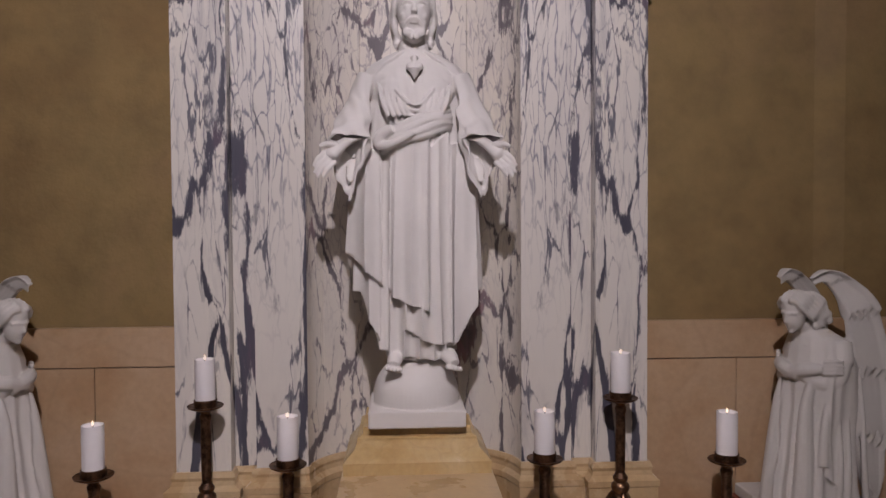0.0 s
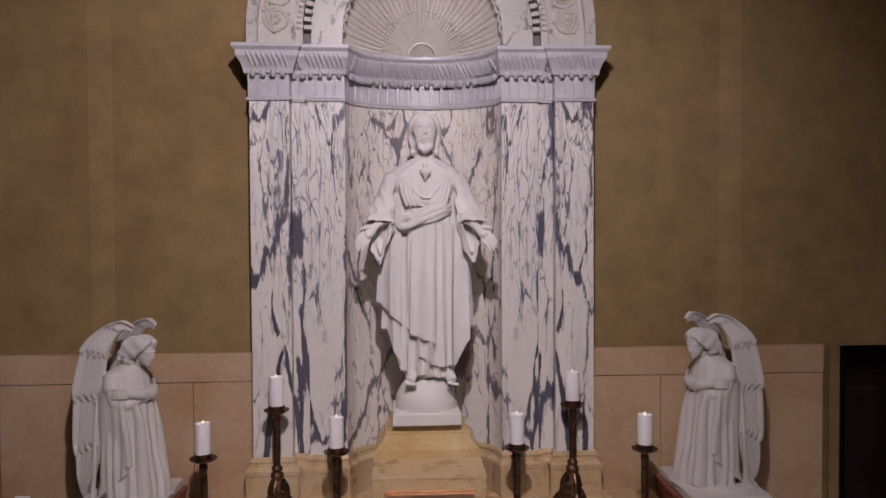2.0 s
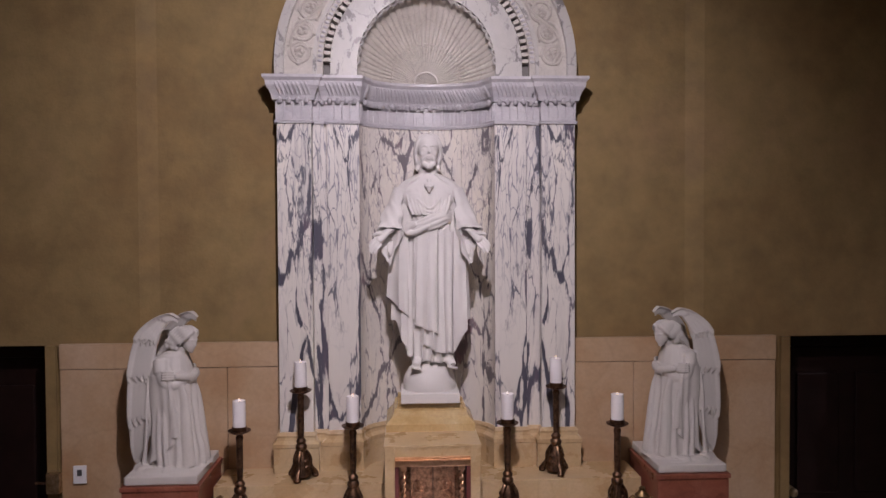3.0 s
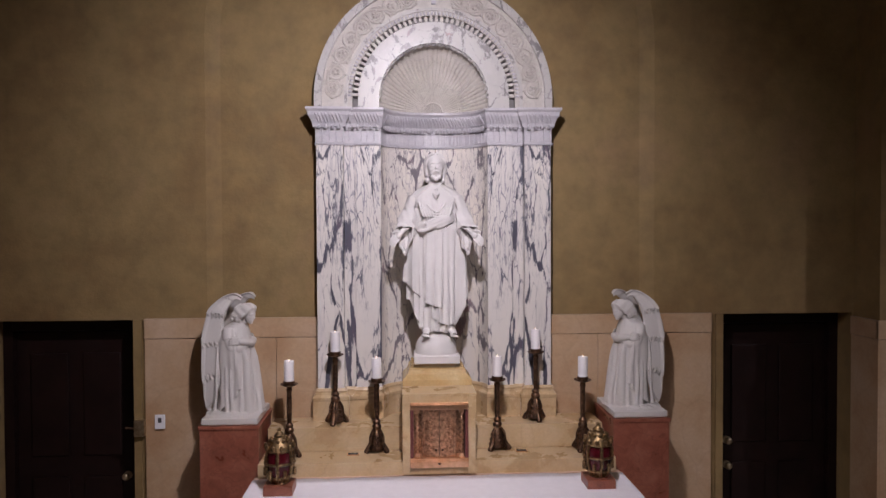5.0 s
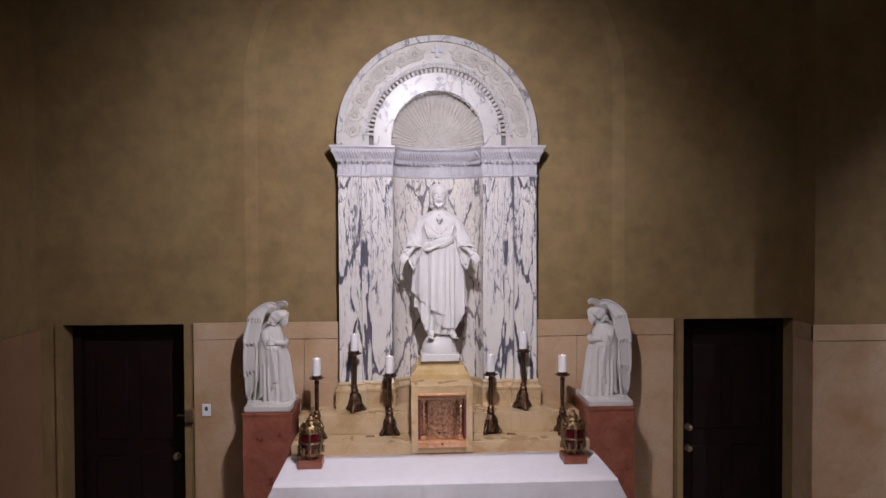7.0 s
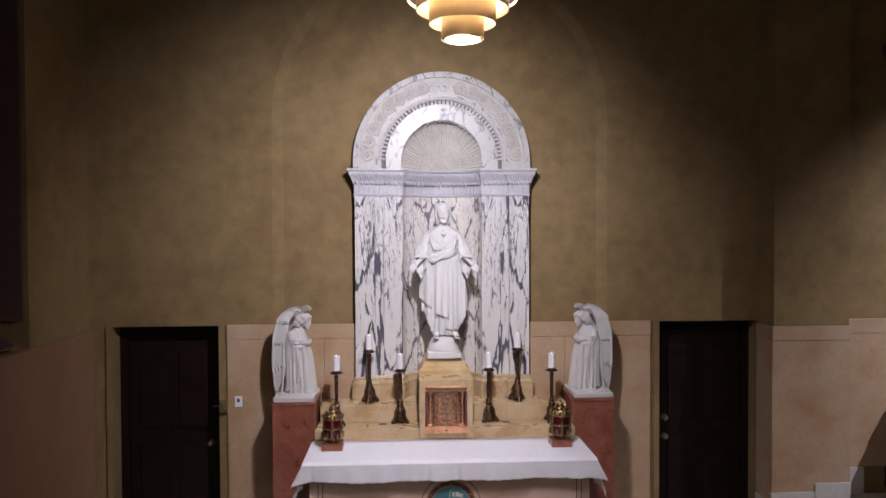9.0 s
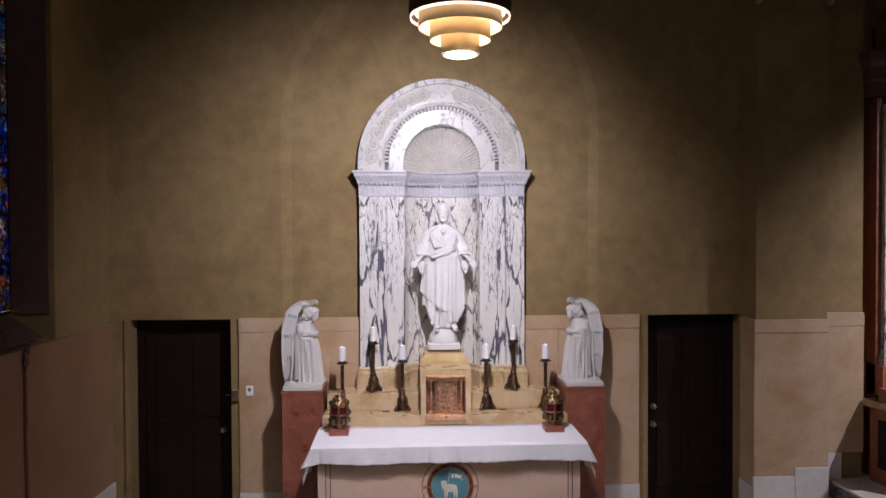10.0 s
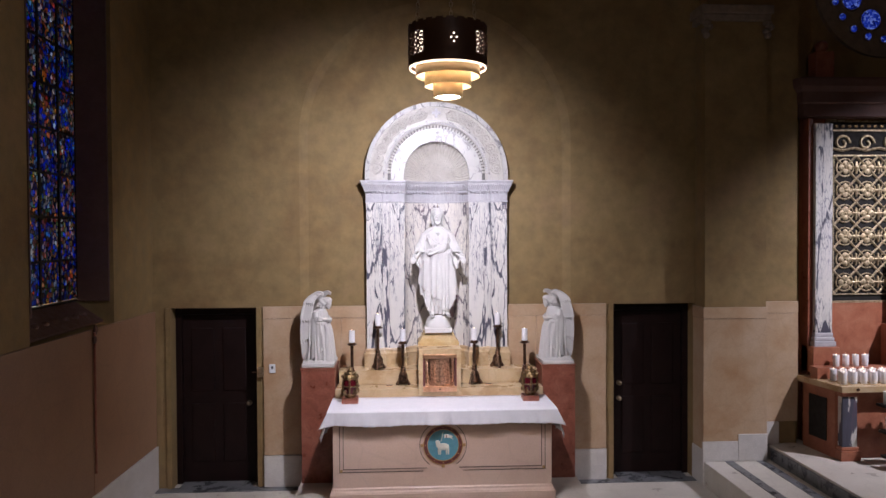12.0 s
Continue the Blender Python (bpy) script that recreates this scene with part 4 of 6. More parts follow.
    # throne above, stepped and moulded
    prof = [(0.232, h), (0.232, h + 0.05), (0.222, h + 0.062), (0.198, h + 0.085), (0.190, h + 0.11), (0.190, h + 0.118), (0.176, h + 0.124), (0.172, h + 0.138), (0.172, h + 0.15)]
    part("throne", rings([[(-r, 0.24 + (0.232 - r), z), (r, 0.24 + (0.232 - r), z), (r, 0.56, z), (-r, 0.56, z)] for r, z in prof]), SIENA, t, "polished yellow marble moulded block")
    part("top", box(-0.238, 0.238, -0.004, 0.34, h, h + 0.012, 0.003), SIENA_PALE, t)


tabernacle()


def candlestick_parts(place, top_z):
    c = thing("candlestick", "dark bronze candlestick with a cast three-footed base", "candlestick", place, "candlesticks behind the altar")
    bm = bmesh.new()
    for k in range(3):
        a = radians(90 + 120 * k)
        ux, uy = math.cos(a), math.sin(a)
        tube(smooth_path([(ux * 0.02, uy * 0.02, 0.15), (ux * 0.045, uy * 0.045, 0.11), (ux * 0.05, uy * 0.05, 0.06), (ux * 0.072, uy * 0.072, 0.03), (ux * 0.078, uy * 0.078, 0.012)], 4), [0.012] * 8 + [0.014] * 5 + [0.016] * 4, 8, bm)
        ball((ux * 0.076, uy * 0.076, 0.014), (0.02, 0.02, 0.014), bm, 10)
        for q in range(3):
            b = a + radians(60)
            ball((math.cos(b) * (0.032 + 0.006 * q), math.sin(b) * (0.032 + 0.006 * q), 0.035 + 0.032 * (2 - q)), (0.016, 0.016, 0.013), bm, 8)
    lathe([(0.055, 0.02), (0.052, 0.04), (0.046, 0.07), (0.04, 0.10), (0.034, 0.125), (0.026, 0.14), (0.022, 0.15)], (0, 0, 0), 18, bm)
    part("base", bm, BRONZE, c, "cast bronze base with scrolled feet", True)
    part("knop", lathe([(0.02, 0.148), (0.026, 0.156), (0.031, 0.168), (0.03, 0.18), (0.02, 0.19), (0.024, 0.196), (0.026, 0.206), (0.018, 0.216), (0.015, 0.222)], (0, 0, 0), 18), BRONZE, c, "", True)
    part("stem", lathe([(0.014, 0.22), (0.0155, 0.24), (0.017, 0.33), (0.0165, 0.42), (0.0195, 0.435), (0.0195, 0.443), (0.015, 0.45), (0.021, 0.463)], (0, 0, 0), 14), BRONZE, c, "", True)
    part("drip_pan", lathe([(0.02, 0.46), (0.040, 0.464), (0.056, 0.472), (0.058, 0.477), (0.04, 0.473), (0.037, 0.474), (0.037, 0.496), (0.034, 0.497), (0.034, 0.48), (0.0, 0.478)], (0, 0, 0), 28), BRONZE, c, "", True)
    return c


def candle(place, h=0.15, r=0.0325):
    c = thing("candle", "lit white candle in a bronze candlestick", "candle", place, "candles behind the altar")
    part("wax", lathe([(r * 0.98, 0.0), (r, 0.004), (r, h - 0.016), (r * 0.985, h - 0.012), (r, h - 0.008), (r * 0.98, h), (r * 0.86, h - 0.001), (r * 0.8, h - 0.012), (0.001, h - 0.013)], (0, 0, 0), 26), WAX, c, "", True)
    part("wick", tube([(0, 0, h - 0.014), (0.001, 0, h - 0.002)], 0.0012, 6), BLACK, c)
    part("flame", lathe([(0.001, h - 0.003), (0.003, h + 0.002), (0.002, h + 0.007), (0.0005, h + 0.012)], (0, 0, 0), 10), FLAME, c, "small candle flame", True)
    return c


STICKS = [(-0.975, -0.40, GRAD1), (-0.405, -0.345, GRAD1), (0.405, -0.345, GRAD1), (0.975, -0.40, GRAD1), (-0.69, -0.215, GRAD2), (0.69, -0.215, GRAD2)]
first = candlestick_parts(STICKS[0], 0)
wax = candle((STICKS[0][0], STICKS[0][1], STICKS[0][2] + 0.479))
for k, (x, y, z) in enumerate(STICKS[1:]):
    copy_thing(first, pose(x, y, z, 0, 0, 17 * k))
    copy_thing(wax, pose(x, y, z + 0.479, 0, 0, 40 * k))


def lantern(x, y):
    b = solid("lantern_block", box(-0.085, 0.085, -0.085, 0.085, 0, 0.055, 0.003), RED, "square red marble block on the altar cloth", "block", "blocks under the lanterns", place=(x, y, MENSA + 0.0095))
    l = thing("sanctuary_lantern", "antique gold lantern with ruby red glass panes", "lantern", (x, y, MENSA + 0.065), "lanterns on the altar")
    prof = [(0.05, 0.012), (0.066, 0.04), (0.082, 0.09), (0.086, 0.13), (0.083, 0.17), (0.075, 0.2)]
    part("foot", lathe([(0.05, 0.0), (0.056, 0.006), (0.05, 0.014), (0.056, 0.03), (0.05, 0.04)], (0, 0, 0), 20), LANTERN_GOLD, l, "", True)
    part("glass", lathe([(r * 0.93, z) for r, z in prof], (0, 0, 0), 20), RUBY, l, "dark ruby red glass", True)
    for k in range(6):
        a = radians(60 * k + 30)
        part("rib", tube([(r * math.cos(a), r * math.sin(a), z) for r, z in prof], 0.010, 8), LANTERN_GOLD, l, "", True)
    for z, r in ((0.04, 0.067), (0.125, 0.087), (0.2, 0.077)):
        part("hoop", tube([(r * math.cos(t * 0.262), r * math.sin(t * 0.262), z) for t in range(25)], 0.008, 8), LANTERN_GOLD, l, "", True)
    bm = lathe([(0.082, 0.2), (0.08, 0.215), (0.062, 0.24), (0.04, 0.262), (0.03, 0.275), (0.034, 0.285), (0.02, 0.298), (0.012, 0.31), (0.016, 0.318), (0.001, 0.328)], (0, 0, 0), 20)
    for k in range(10):
        a = 2 * math.pi * k / 10
        ball((0.082 * math.cos(a), 0.082 * math.sin(a), 0.222), (0.014, 0.014, 0.018), bm, 8)
        ball((0.052 * math.cos(a + 0.3), 0.052 * math.sin(a + 0.3), 0.256), (0.012, 0.012, 0.014), bm, 8)
    part("crown", bm, LANTERN_GOLD, l, "pierced gold crown lid", True)
    for k in range(6):
        a = radians(60 * k)
        bm = bmesh.new()
        for q in range(4):
            ball((0.087 * math.cos(a) , 0.087 * math.sin(a) , 0.05 + q * 0.012), (0.012, 0.012, 0.008), bm, 8)
        part("ornament", bm, LANTERN_GOLD, l, "", True)
    return l


lantern(-0.965, -0.85)
lantern(0.955, -0.86)


def pedestal(g):
    p = thing("pedestal", "tall red marble pedestal under an angel", "pedestal", (g * 1.345, -0.26, 0), "angel pedestals")
    part("shaft", box(-0.187, 0.187, -0.235, 0.23, 0.0, 1.455, 0.004), RED, p)
    part("cap", box(-0.195, 0.195, -0.243, 0.232, 1.456, 1.48, 0.004), RED, p)


pedestal(-1)
pedestal(1)

# ---- statues: one plain mesh each ----


def folds(t, z, n, sharp=1.0):
    """Drapery: ridges round a body that wander with height."""
    a = n * t + 1.6 * math.sin(2 * t + 1.3 * z) + 0.8 * math.sin(3.1 * z + t)
    w = math.sin(a)
    return (1 - abs(w) ** (0.7 / sharp)) * 0.9 + 0.35 * math.sin(2.3 * a + 4 * z)


def robe(table, n_fold, depth, bm, z0, z1, nz=70, nt=150):
    """table: height, centre x, y, half width x, y, and how deep the folds are."""
    rows = []
    for j in range(nz + 1):
        z = z0 + (z1 - z0) * j / nz
        cx, cy, rx, ry, amp = lerp(table, z)
        row = []
        for i in range(nt):
            t = 2 * math.pi * i / nt
            f = depth * amp * folds(t, z * 2.2, n_fold)
            row.append((cx + (rx + f) * math.cos(t), cy + (ry + f) * math.sin(t), z))
        rows.append(row)
    return rings(rows, bm)


def drape(bm, plan, top, hem, pleats, deep, thick=0.018, nu=70, nv=44, phase=0.0, lean=0.0):
    """Hanging cloth: plan is its line from above, top and hem give heights along it (0 to 1); pleats deepen downwards."""
    line = smooth_path([(x, y, 0) for x, y in plan], 16)
    m = len(line) - 1
    rows, back = [], []
    for j in range(nv + 1):
        v = j / nv
        row, inner = [], []
        for i in range(nu + 1):
            u = i / nu
            k = min(m - 1, int(u * m))
            p = line[k].lerp(line[k + 1], u * m - k)
            d = (line[min(k + 2, m)] - line[max(k - 1, 0)]).normalized()
            out = Vector((d.y, -d.x, 0))
            q = u + 0.035 * math.sin(7 * u + phase) + 0.012 * math.sin(3 * v + 9 * u)
            wave = 1 - 1.7 * abs(math.sin(math.pi * (pleats * q + phase + 0.12 * math.sin(2.2 * v)))) ** 0.75
            f = deep * (0.35 + 0.65 * v) * wave * (0.75 + 0.35 * noise.noise((u * 5, v * 1.3, phase)))
            c = p + out * (f + lean * v)
            z = lerp(top, u)[0] + (lerp(hem, u)[0] - lerp(top, u)[0]) * v
            row.append((c.x, c.y, z))
            inner.append((c.x - out.x * thick, c.y - out.y * thick, z))
        rows.append(row)
        back.append(inner)
    rings([a + b[::-1] for a, b in zip(rows, back)], bm)
    return bm


def carve(ob, voxel, rounds=2):
    """Fuses the forms of a statue into one skin and softens it."""
    md = ob.modifiers.new("fuse", "REMESH")
    md.mode, md.voxel_size, md.use_smooth_shade = "VOXEL", voxel, True
    sm = ob.modifiers.new("soften", "SMOOTH")
    sm.factor, sm.iterations = 0.5, rounds
    return ob


def sleeve(bm, path, up, down, wide, n=48, fold=0.006):
    """A wide sleeve: rings along path, each hanging below it, hollow at its mouth."""
    rows = []
    m = len(path) - 1

    def ring(k, v, shrink=1.0, back=0.0):
        p = path[k]
        u, d, w = (a + (b - a) * e for (a, b), e in ((up, v), (down, v ** 1.8), (wide, v)))
        dirv = (path[min(k + 1, m)] - path[max(k - 1, 0)]).normalized()
        side = dirv.cross(Vector((0, 0, 1))).normalized()
        over = side.cross(dirv).normalized()
        p = p - dirv * back
        row = []
        for i in range(n):
            t = 2 * math.pi * i / n
            f = shrink * (1 + (fold / u) * (math.sin(3 * t + 4 * v + 2.0 * math.sin(8 * v)) + 0.6 * math.sin(7 * t - 12 * v)) * (0.4 + 0.8 * v))
            c, s_ = math.cos(t), math.sin(t)
            row.append(p + side * (w * c * f) + (over * (u * s_ * f) if s_ > 0 else Vector((0, 0, 1)) * (d * s_ * f)))
        return row
    for k in range(m + 1):
        rows.append(ring(k, k / m))
    for shrink, back in ((0.84, 0.0), (0.78, 0.02), (0.62, 0.08)):
        rows.append(ring(m, 1.0, shrink, back))
    return rings(rows, bm)


def bearded_head(bm, at, s=1.0):
    """Plain head: long swept hair parted in the middle, lowered lids, short beard; at is the chin's height."""
    h = bmesh.new()
    tube([(0, 0.005, -0.06), (0, -0.008, 0.03)], [0.042, 0.037], 18, h)
    ball((0, 0.004, 0.108), (0.060, 0.070, 0.062), h, 28)
    ball((0, -0.028, 0.076), (0.050, 0.049, 0.066), h, 28)
    ball((0, -0.034, 0.046), (0.044, 0.038, 0.040), h, 22)
    ball((0, -0.036, 0.022), (0.035, 0.028, 0.034), h, 20)
    ball((0, -0.046, 0.004), (0.022, 0.018, 0.020), h, 16)
    tube(smooth_path([(0, -0.071, 0.094), (0, -0.079, 0.076), (0, -0.084, 0.064)], 4), [0.0055, 0.006, 0.0065, 0.007, 0.0075, 0.008, 0.009, 0.0095, 0.007], 10, h)
    ball((0, -0.0725, 0.038), (0.012, 0.006, 0.0045), h, 12)
    for g in (-1, 1):
        tube(smooth_path([(g * 0.005, -0.0735, 0.096), (g * 0.02, -0.0725, 0.101), (g * 0.036, -0.058, 0.095)], 4), 0.0045, 8, h)
        ball((g * 0.0195, -0.0655, 0.0845), (0.0130, 0.0085, 0.0085), h, 12)
        ball((g * 0.028, -0.054, 0.062), (0.014, 0.014, 0.016), h, 12)
        tube(smooth_path([(0, -0.0765, 0.050), (g * 0.012, -0.074, 0.047), (g * 0.024, -0.064, 0.034), (g * 0.029, -0.056, 0.016)], 4), 0.0065, 8, h)
        for k in range(3):
            ball((g * (0.024 - 0.008 * k), -0.060 - 0.006 * k, 0.012 - 0.006 * k), (0.011, 0.011, 0.014), h, 10)
        # locks from the parting, over the ear and down to the shoulder
        for k in range(8):
            a = k / 7
            wav = 0.005 * math.sin(k * 2.1)
            path = smooth_path([(g * 0.005, -0.036 + 0.065 * a, 0.160 + 0.010 * math.sin(a * 3)), (g * (0.038 + 0.006 * a), -0.034 + 0.075 * a, 0.148 + 0.006 * a), (g * (0.058 + 0.004 * a), -0.022 + 0.07 * a, 0.110), (g * (0.062 + wav), 0.002 + 0.055 * a, 0.062), (g * (0.054 - wav), 0.014 + 0.05 * a, 0.024), (g * (0.052 + wav - 0.012 * a), 0.018 + 0.042 * a, 0.0), (g * (0.058 - 0.03 * a), 0.016 + 0.04 * a, -0.018)], 5)
            n = len(path)
            tube(path, [(0.0072 + 0.0026 * math.sin(q * 0.8 + k) + 0.003 * q / n) * (1 if q < n - 3 else 0.7) for q in range(n)], 8, h)
    for v in h.verts:
        v.co = (v.co.x * s, (v.co.y - 0.006) * s, at + v.co.z * s)
    return join(bm, h)


def saviour():
    bm = bmesh.new()
    box(-0.154, 0.154, -0.148, 0.14, 0.0, 0.055, 0.004, bm)
    lathe([(0.142 * math.cos(a), 0.076 + 0.140 * math.sin(a)) for a in [radians(d) for d in range(-24, 86, 5)]] + [(0.001, 0.216)], (0, 0, 0), 56, bm)
    # long tunic down to the globe, and the body under the cloth
    robe([(0.205, 0.01, 0.0, 0.105, 0.085, 0.7), (0.30, 0.008, 0.0, 0.112, 0.086, 1.0), (0.55, 0.0, 0.0, 0.112, 0.084, 1.0), (0.80, 0, 0.0, 0.104, 0.078, 0.8), (0.93, 0, 0.0, 0.100, 0.074, 0.3), (1.0, 0, 0, 0.112, 0.080, 0.35), (1.07, 0, 0, 0.142, 0.084, 0.25), (1.12, 0, 0, 0.160, 0.078, 0.1), (1.155, 0, 0, 0.136, 0.066, 0.0), (1.18, 0, 0, 0.095, 0.056, 0.0), (1.20, 0, -0.003, 0.052, 0.046, 0.0), (1.27, 0, -0.004, 0.040, 0.040, 0.0)],
         9, 0.014, bm, 0.205, 1.27, 110, 220)
    # skirt of the tunic: close upright pleats from the sash
    drape(bm, [(-0.105, -0.03), (-0.078, -0.076), (0.0, -0.094), (0.08, -0.078), (0.112, -0.025)], [(0, 0.90), (1, 0.95)], [(0, 0.25), (0.35, 0.222), (0.7, 0.205), (1, 0.235)], 9, 0.021, 0.03, 130, 50, 0.3, 0.016)
    # overfold, its hem drawn up in two steps
    drape(bm, [(-0.080, -0.088), (-0.03, -0.102), (0.045, -0.106)], [(0, 0.89), (1, 0.92)], [(0, 0.442), (0.3, 0.405), (0.75, 0.380), (1, 0.366)], 3, 0.017, 0.016, 70, 44, 0.1, 0.036)
    drape(bm, [(-0.035, -0.096), (0.03, -0.106), (0.108, -0.082)], [(0, 0.80), (1, 0.94)], [(0, 0.318), (0.25, 0.295), (0.6, 0.258), (1, 0.262)], 3.4, 0.015, 0.016, 70, 44, 0.45, 0.022)
    # mantle: back, then the falls at both sides with stepped hems
    robe([(0.26, 0, 0.03, 0.105, 0.07, 0.8), (0.5, 0, 0.03, 0.142, 0.082, 1.0), (0.8, 0, 0.03, 0.160, 0.085, 0.8), (1.0, 0, 0.02, 0.160, 0.08, 0.5), (1.12, 0, 0.015, 0.150, 0.07, 0.1)], 8, 0.016, bm, 0.26, 1.12, 60, 150)
    drape(bm, [(-0.16, 0.06), (-0.194, 0.0), (-0.196, -0.045), (-0.152, -0.078), (-0.112, -0.066)], [(0, 0.93), (1, 0.90)], [(0, 0.56), (0.5, 0.548), (0.85, 0.470), (1, 0.445)], 3.8, 0.019, 0.018, 90, 44, 0.2, 0.016)
    drape(bm, [(-0.14, 0.065), (-0.178, 0.0), (-0.176, -0.035), (-0.138, -0.060), (-0.104, -0.05)], [(0, 0.9), (1, 0.88)], [(0, 0.42), (0.5, 0.425), (0.85, 0.272), (1, 0.245)], 3.3, 0.016, 0.018, 90, 44, 0.6, 0.012)
    drape(bm, [(0.118, -0.064), (0.158, -0.076), (0.194, -0.045), (0.194, 0.0), (0.16, 0.06)], [(0, 0.90), (1, 0.95)], [(0, 0.245), (0.15, 0.262), (0.5, 0.418), (1, 0.45)], 3.9, 0.019, 0.018, 90, 44, 0.35, 0.016)
    drape(bm, [(0.112, -0.05), (0.15, -0.045), (0.165, 0.0), (0.14, 0.06)], [(0, 0.9), (1, 0.9)], [(0, 0.235), (0.5, 0.33), (1, 0.34)], 2.6, 0.012, 0.018, 60, 36, 0.1)
    # breast folds drawn down to the sash
    for g in (-1, 1):
        ball((g * 0.056, -0.036, 1.075), (0.066, 0.044, 0.075), bm, 20)
        for k in range(5):
            x0, x1 = g * (0.118 - 0.021 * k), g * (0.085 - 0.019 * k)
            tube(smooth_path([(x0, -0.060 - 0.006 * k, 1.10 - 0.016 * k), ((x0 + x1) / 2 + g * 0.003, -0.080 - 0.002 * k, 1.04 - 0.008 * k), (x1, -0.083, 0.985)], 6), [0.0025 + 0.0055 * math.sin(math.pi * q / 12 * 0.8) for q in range(13)], 8, bm)
    for k in range(3):
        d = 0.02 * k
        tube(smooth_path([(-0.062 + d, -0.078, 1.075 - 1.6 * d), (-0.02, -0.090, 1.030 - d), (0.02, -0.090, 1.028 - d), (0.064 - d, -0.078, 1.078 - 1.6 * d)], 6), [0.002] + [0.0055] * 17 + [0.002], 8, bm)
    # sash, bunched to one side
    for dz, r in ((0.026, 0.012), (0.010, 0.016), (-0.010, 0.017), (-0.028, 0.013)):
        tube(smooth_path([(0.112 * math.cos(radians(d)), -0.010 + 0.102 * math.sin(radians(d)), 0.945 + dz + 0.038 * math.cos(radians(d)) + 0.004 * math.sin(d * 0.08 + dz * 80)) for d in range(-200, 25, 15)], 3), r, 10, bm)
    tube(smooth_path([(-0.07, -0.112, 0.945), (-0.108, -0.092, 0.925), (-0.112, -0.088, 0.897), (-0.075, -0.114, 0.895), (0.0, -0.130, 0.930)], 5), [0.013, 0.015, 0.017, 0.018, 0.019, 0.02, 0.02, 0.02, 0.02, 0.019, 0.018, 0.017, 0.016, 0.015, 0.014, 0.013, 0.012, 0.011, 0.010, 0.009, 0.006], 12, bm)
    # cape over both shoulders, open on the breast
    rows = []
    for j in range(31):
        v = j / 30
        rx, ry = lerp([(0, 0.060, 0.056), (0.2, 0.092, 0.066), (0.45, 0.142, 0.078), (0.7, 0.184, 0.088), (1, 0.204, 0.098)], v)
        z = lerp([(0, 1.208), (0.2, 1.194), (0.45, 1.166), (0.7, 1.118), (1, 1.02)], v)[0]
        open_ = radians(lerp([(0, 62), (0.3, 58), (0.6, 44), (1, 22)], v)[0])
        row = []
        for i in range(91):
            t = -open_ + (math.pi + 2 * open_) * i / 90
            f = 0.005 * v * math.sin(11 * t + 2 * v) + 0.004 * v * math.sin(5 * t + 1)
            row.append(((rx + f) * math.cos(t), 0.006 + (ry + f) * math.sin(t), z))
        rows.append(row)
    rings([a + [(x * 0.88, 0.006 + (y - 0.006) * 0.84, z - 0.006) for x, y, z in a[::-1]] for a in rows], bm)
    for g in (-1, 1):
        arm = smooth_path([(g * 0.140, 0.0, 1.12), (g * 0.178, -0.015, 1.03), (g * 0.199, -0.062, 0.958), (g * 0.210, -0.122, 0.905)], 8)
        sleeve(bm, arm, (0.050, 0.027), (0.055, 0.150), (0.052, 0.062), 48, 0.0036)
        # crossing creases at the elbow
        for k in range(4):
            tube(smooth_path([(g * (0.150 + 0.004 * k), -0.062 - 0.012 * k, 1.00 - 0.028 * k), (g * 0.196, -0.070 - 0.016 * k, 0.985 - 0.026 * k), (g * 0.236, -0.040 - 0.018 * k, 0.992 - 0.03 * k)], 5), [0.002] + [0.0065] * 9 + [0.002], 8, bm)
        # open hand: palm to the front, fingers down and outwards
        tube([(g * 0.198, -0.085, 0.918), (g * 0.228, -0.128, 0.892), (g * 0.246, -0.142, 0.874), (g * 0.262, -0.152, 0.856), (g * 0.268, -0.155, 0.850)], [0.022, 0.021, 0.026, 0.027, 0.018], 14, bm, 0.75)
        for k in range(4):
            off = (k - 1.5) * 0.0145
            bx, bz = g * (0.262 + off * 0.72), 0.852 - off * 0.72 * -1
            ln = (0.058, 0.070, 0.068, 0.056)[k]
            tube([(bx, -0.153, bz), (bx + g * ln * 0.40, -0.170, bz - ln * 0.42), (bx + g * ln * 0.62, -0.172, bz - ln * 0.85)], [0.0086, 0.0078, 0.0056], 8, bm)
        tube([(g * 0.244, -0.148, 0.888), (g * 0.274, -0.166, 0.890), (g * 0.293, -0.172, 0.882)], [0.012, 0.0095, 0.0065], 8, bm)
    for x, turn in ((-0.062, -0.012), (0.098, 0.02)):
        tube([(x, -0.05, 0.228), (x + turn * 0.5, -0.098, 0.214), (x + turn, -0.122, 0.198)], [0.028, 0.026, 0.02], 14, bm, 0.8)
        for k in range(5):
            ball((x + turn + (k - 2) * 0.0108, -0.134 + 0.004 * abs(k - 1.5), 0.190 - 0.002 * k), (0.0068, 0.014, 0.0085), bm, 8)
    # raised emblem on the breast
    for g in (-1, 1):
        ball((g * 0.011, -0.094, 1.142), (0.017, 0.011, 0.016), bm, 14)
    tube([(0, -0.094, 1.138), (0, -0.094, 1.102)], [0.022, 0.004], 12, bm)
    tube([(0, -0.090, 1.15), (0, -0.084, 1.178)], [0.011, 0.009], 10, bm)
    tube([(-0.013, -0.084, 1.172), (0.013, -0.084, 1.172)], 0.0045, 8, bm)
    bearded_head(bm, 1.243, 1.07)
    ob = solid("robed_statue", bm, STATUE, "white marble robed figure with open arms on a globe", "statue", smooth=True, place=(0, -0.205, 1.832))
    return carve(ob, 0.0029, 1)


saviour()


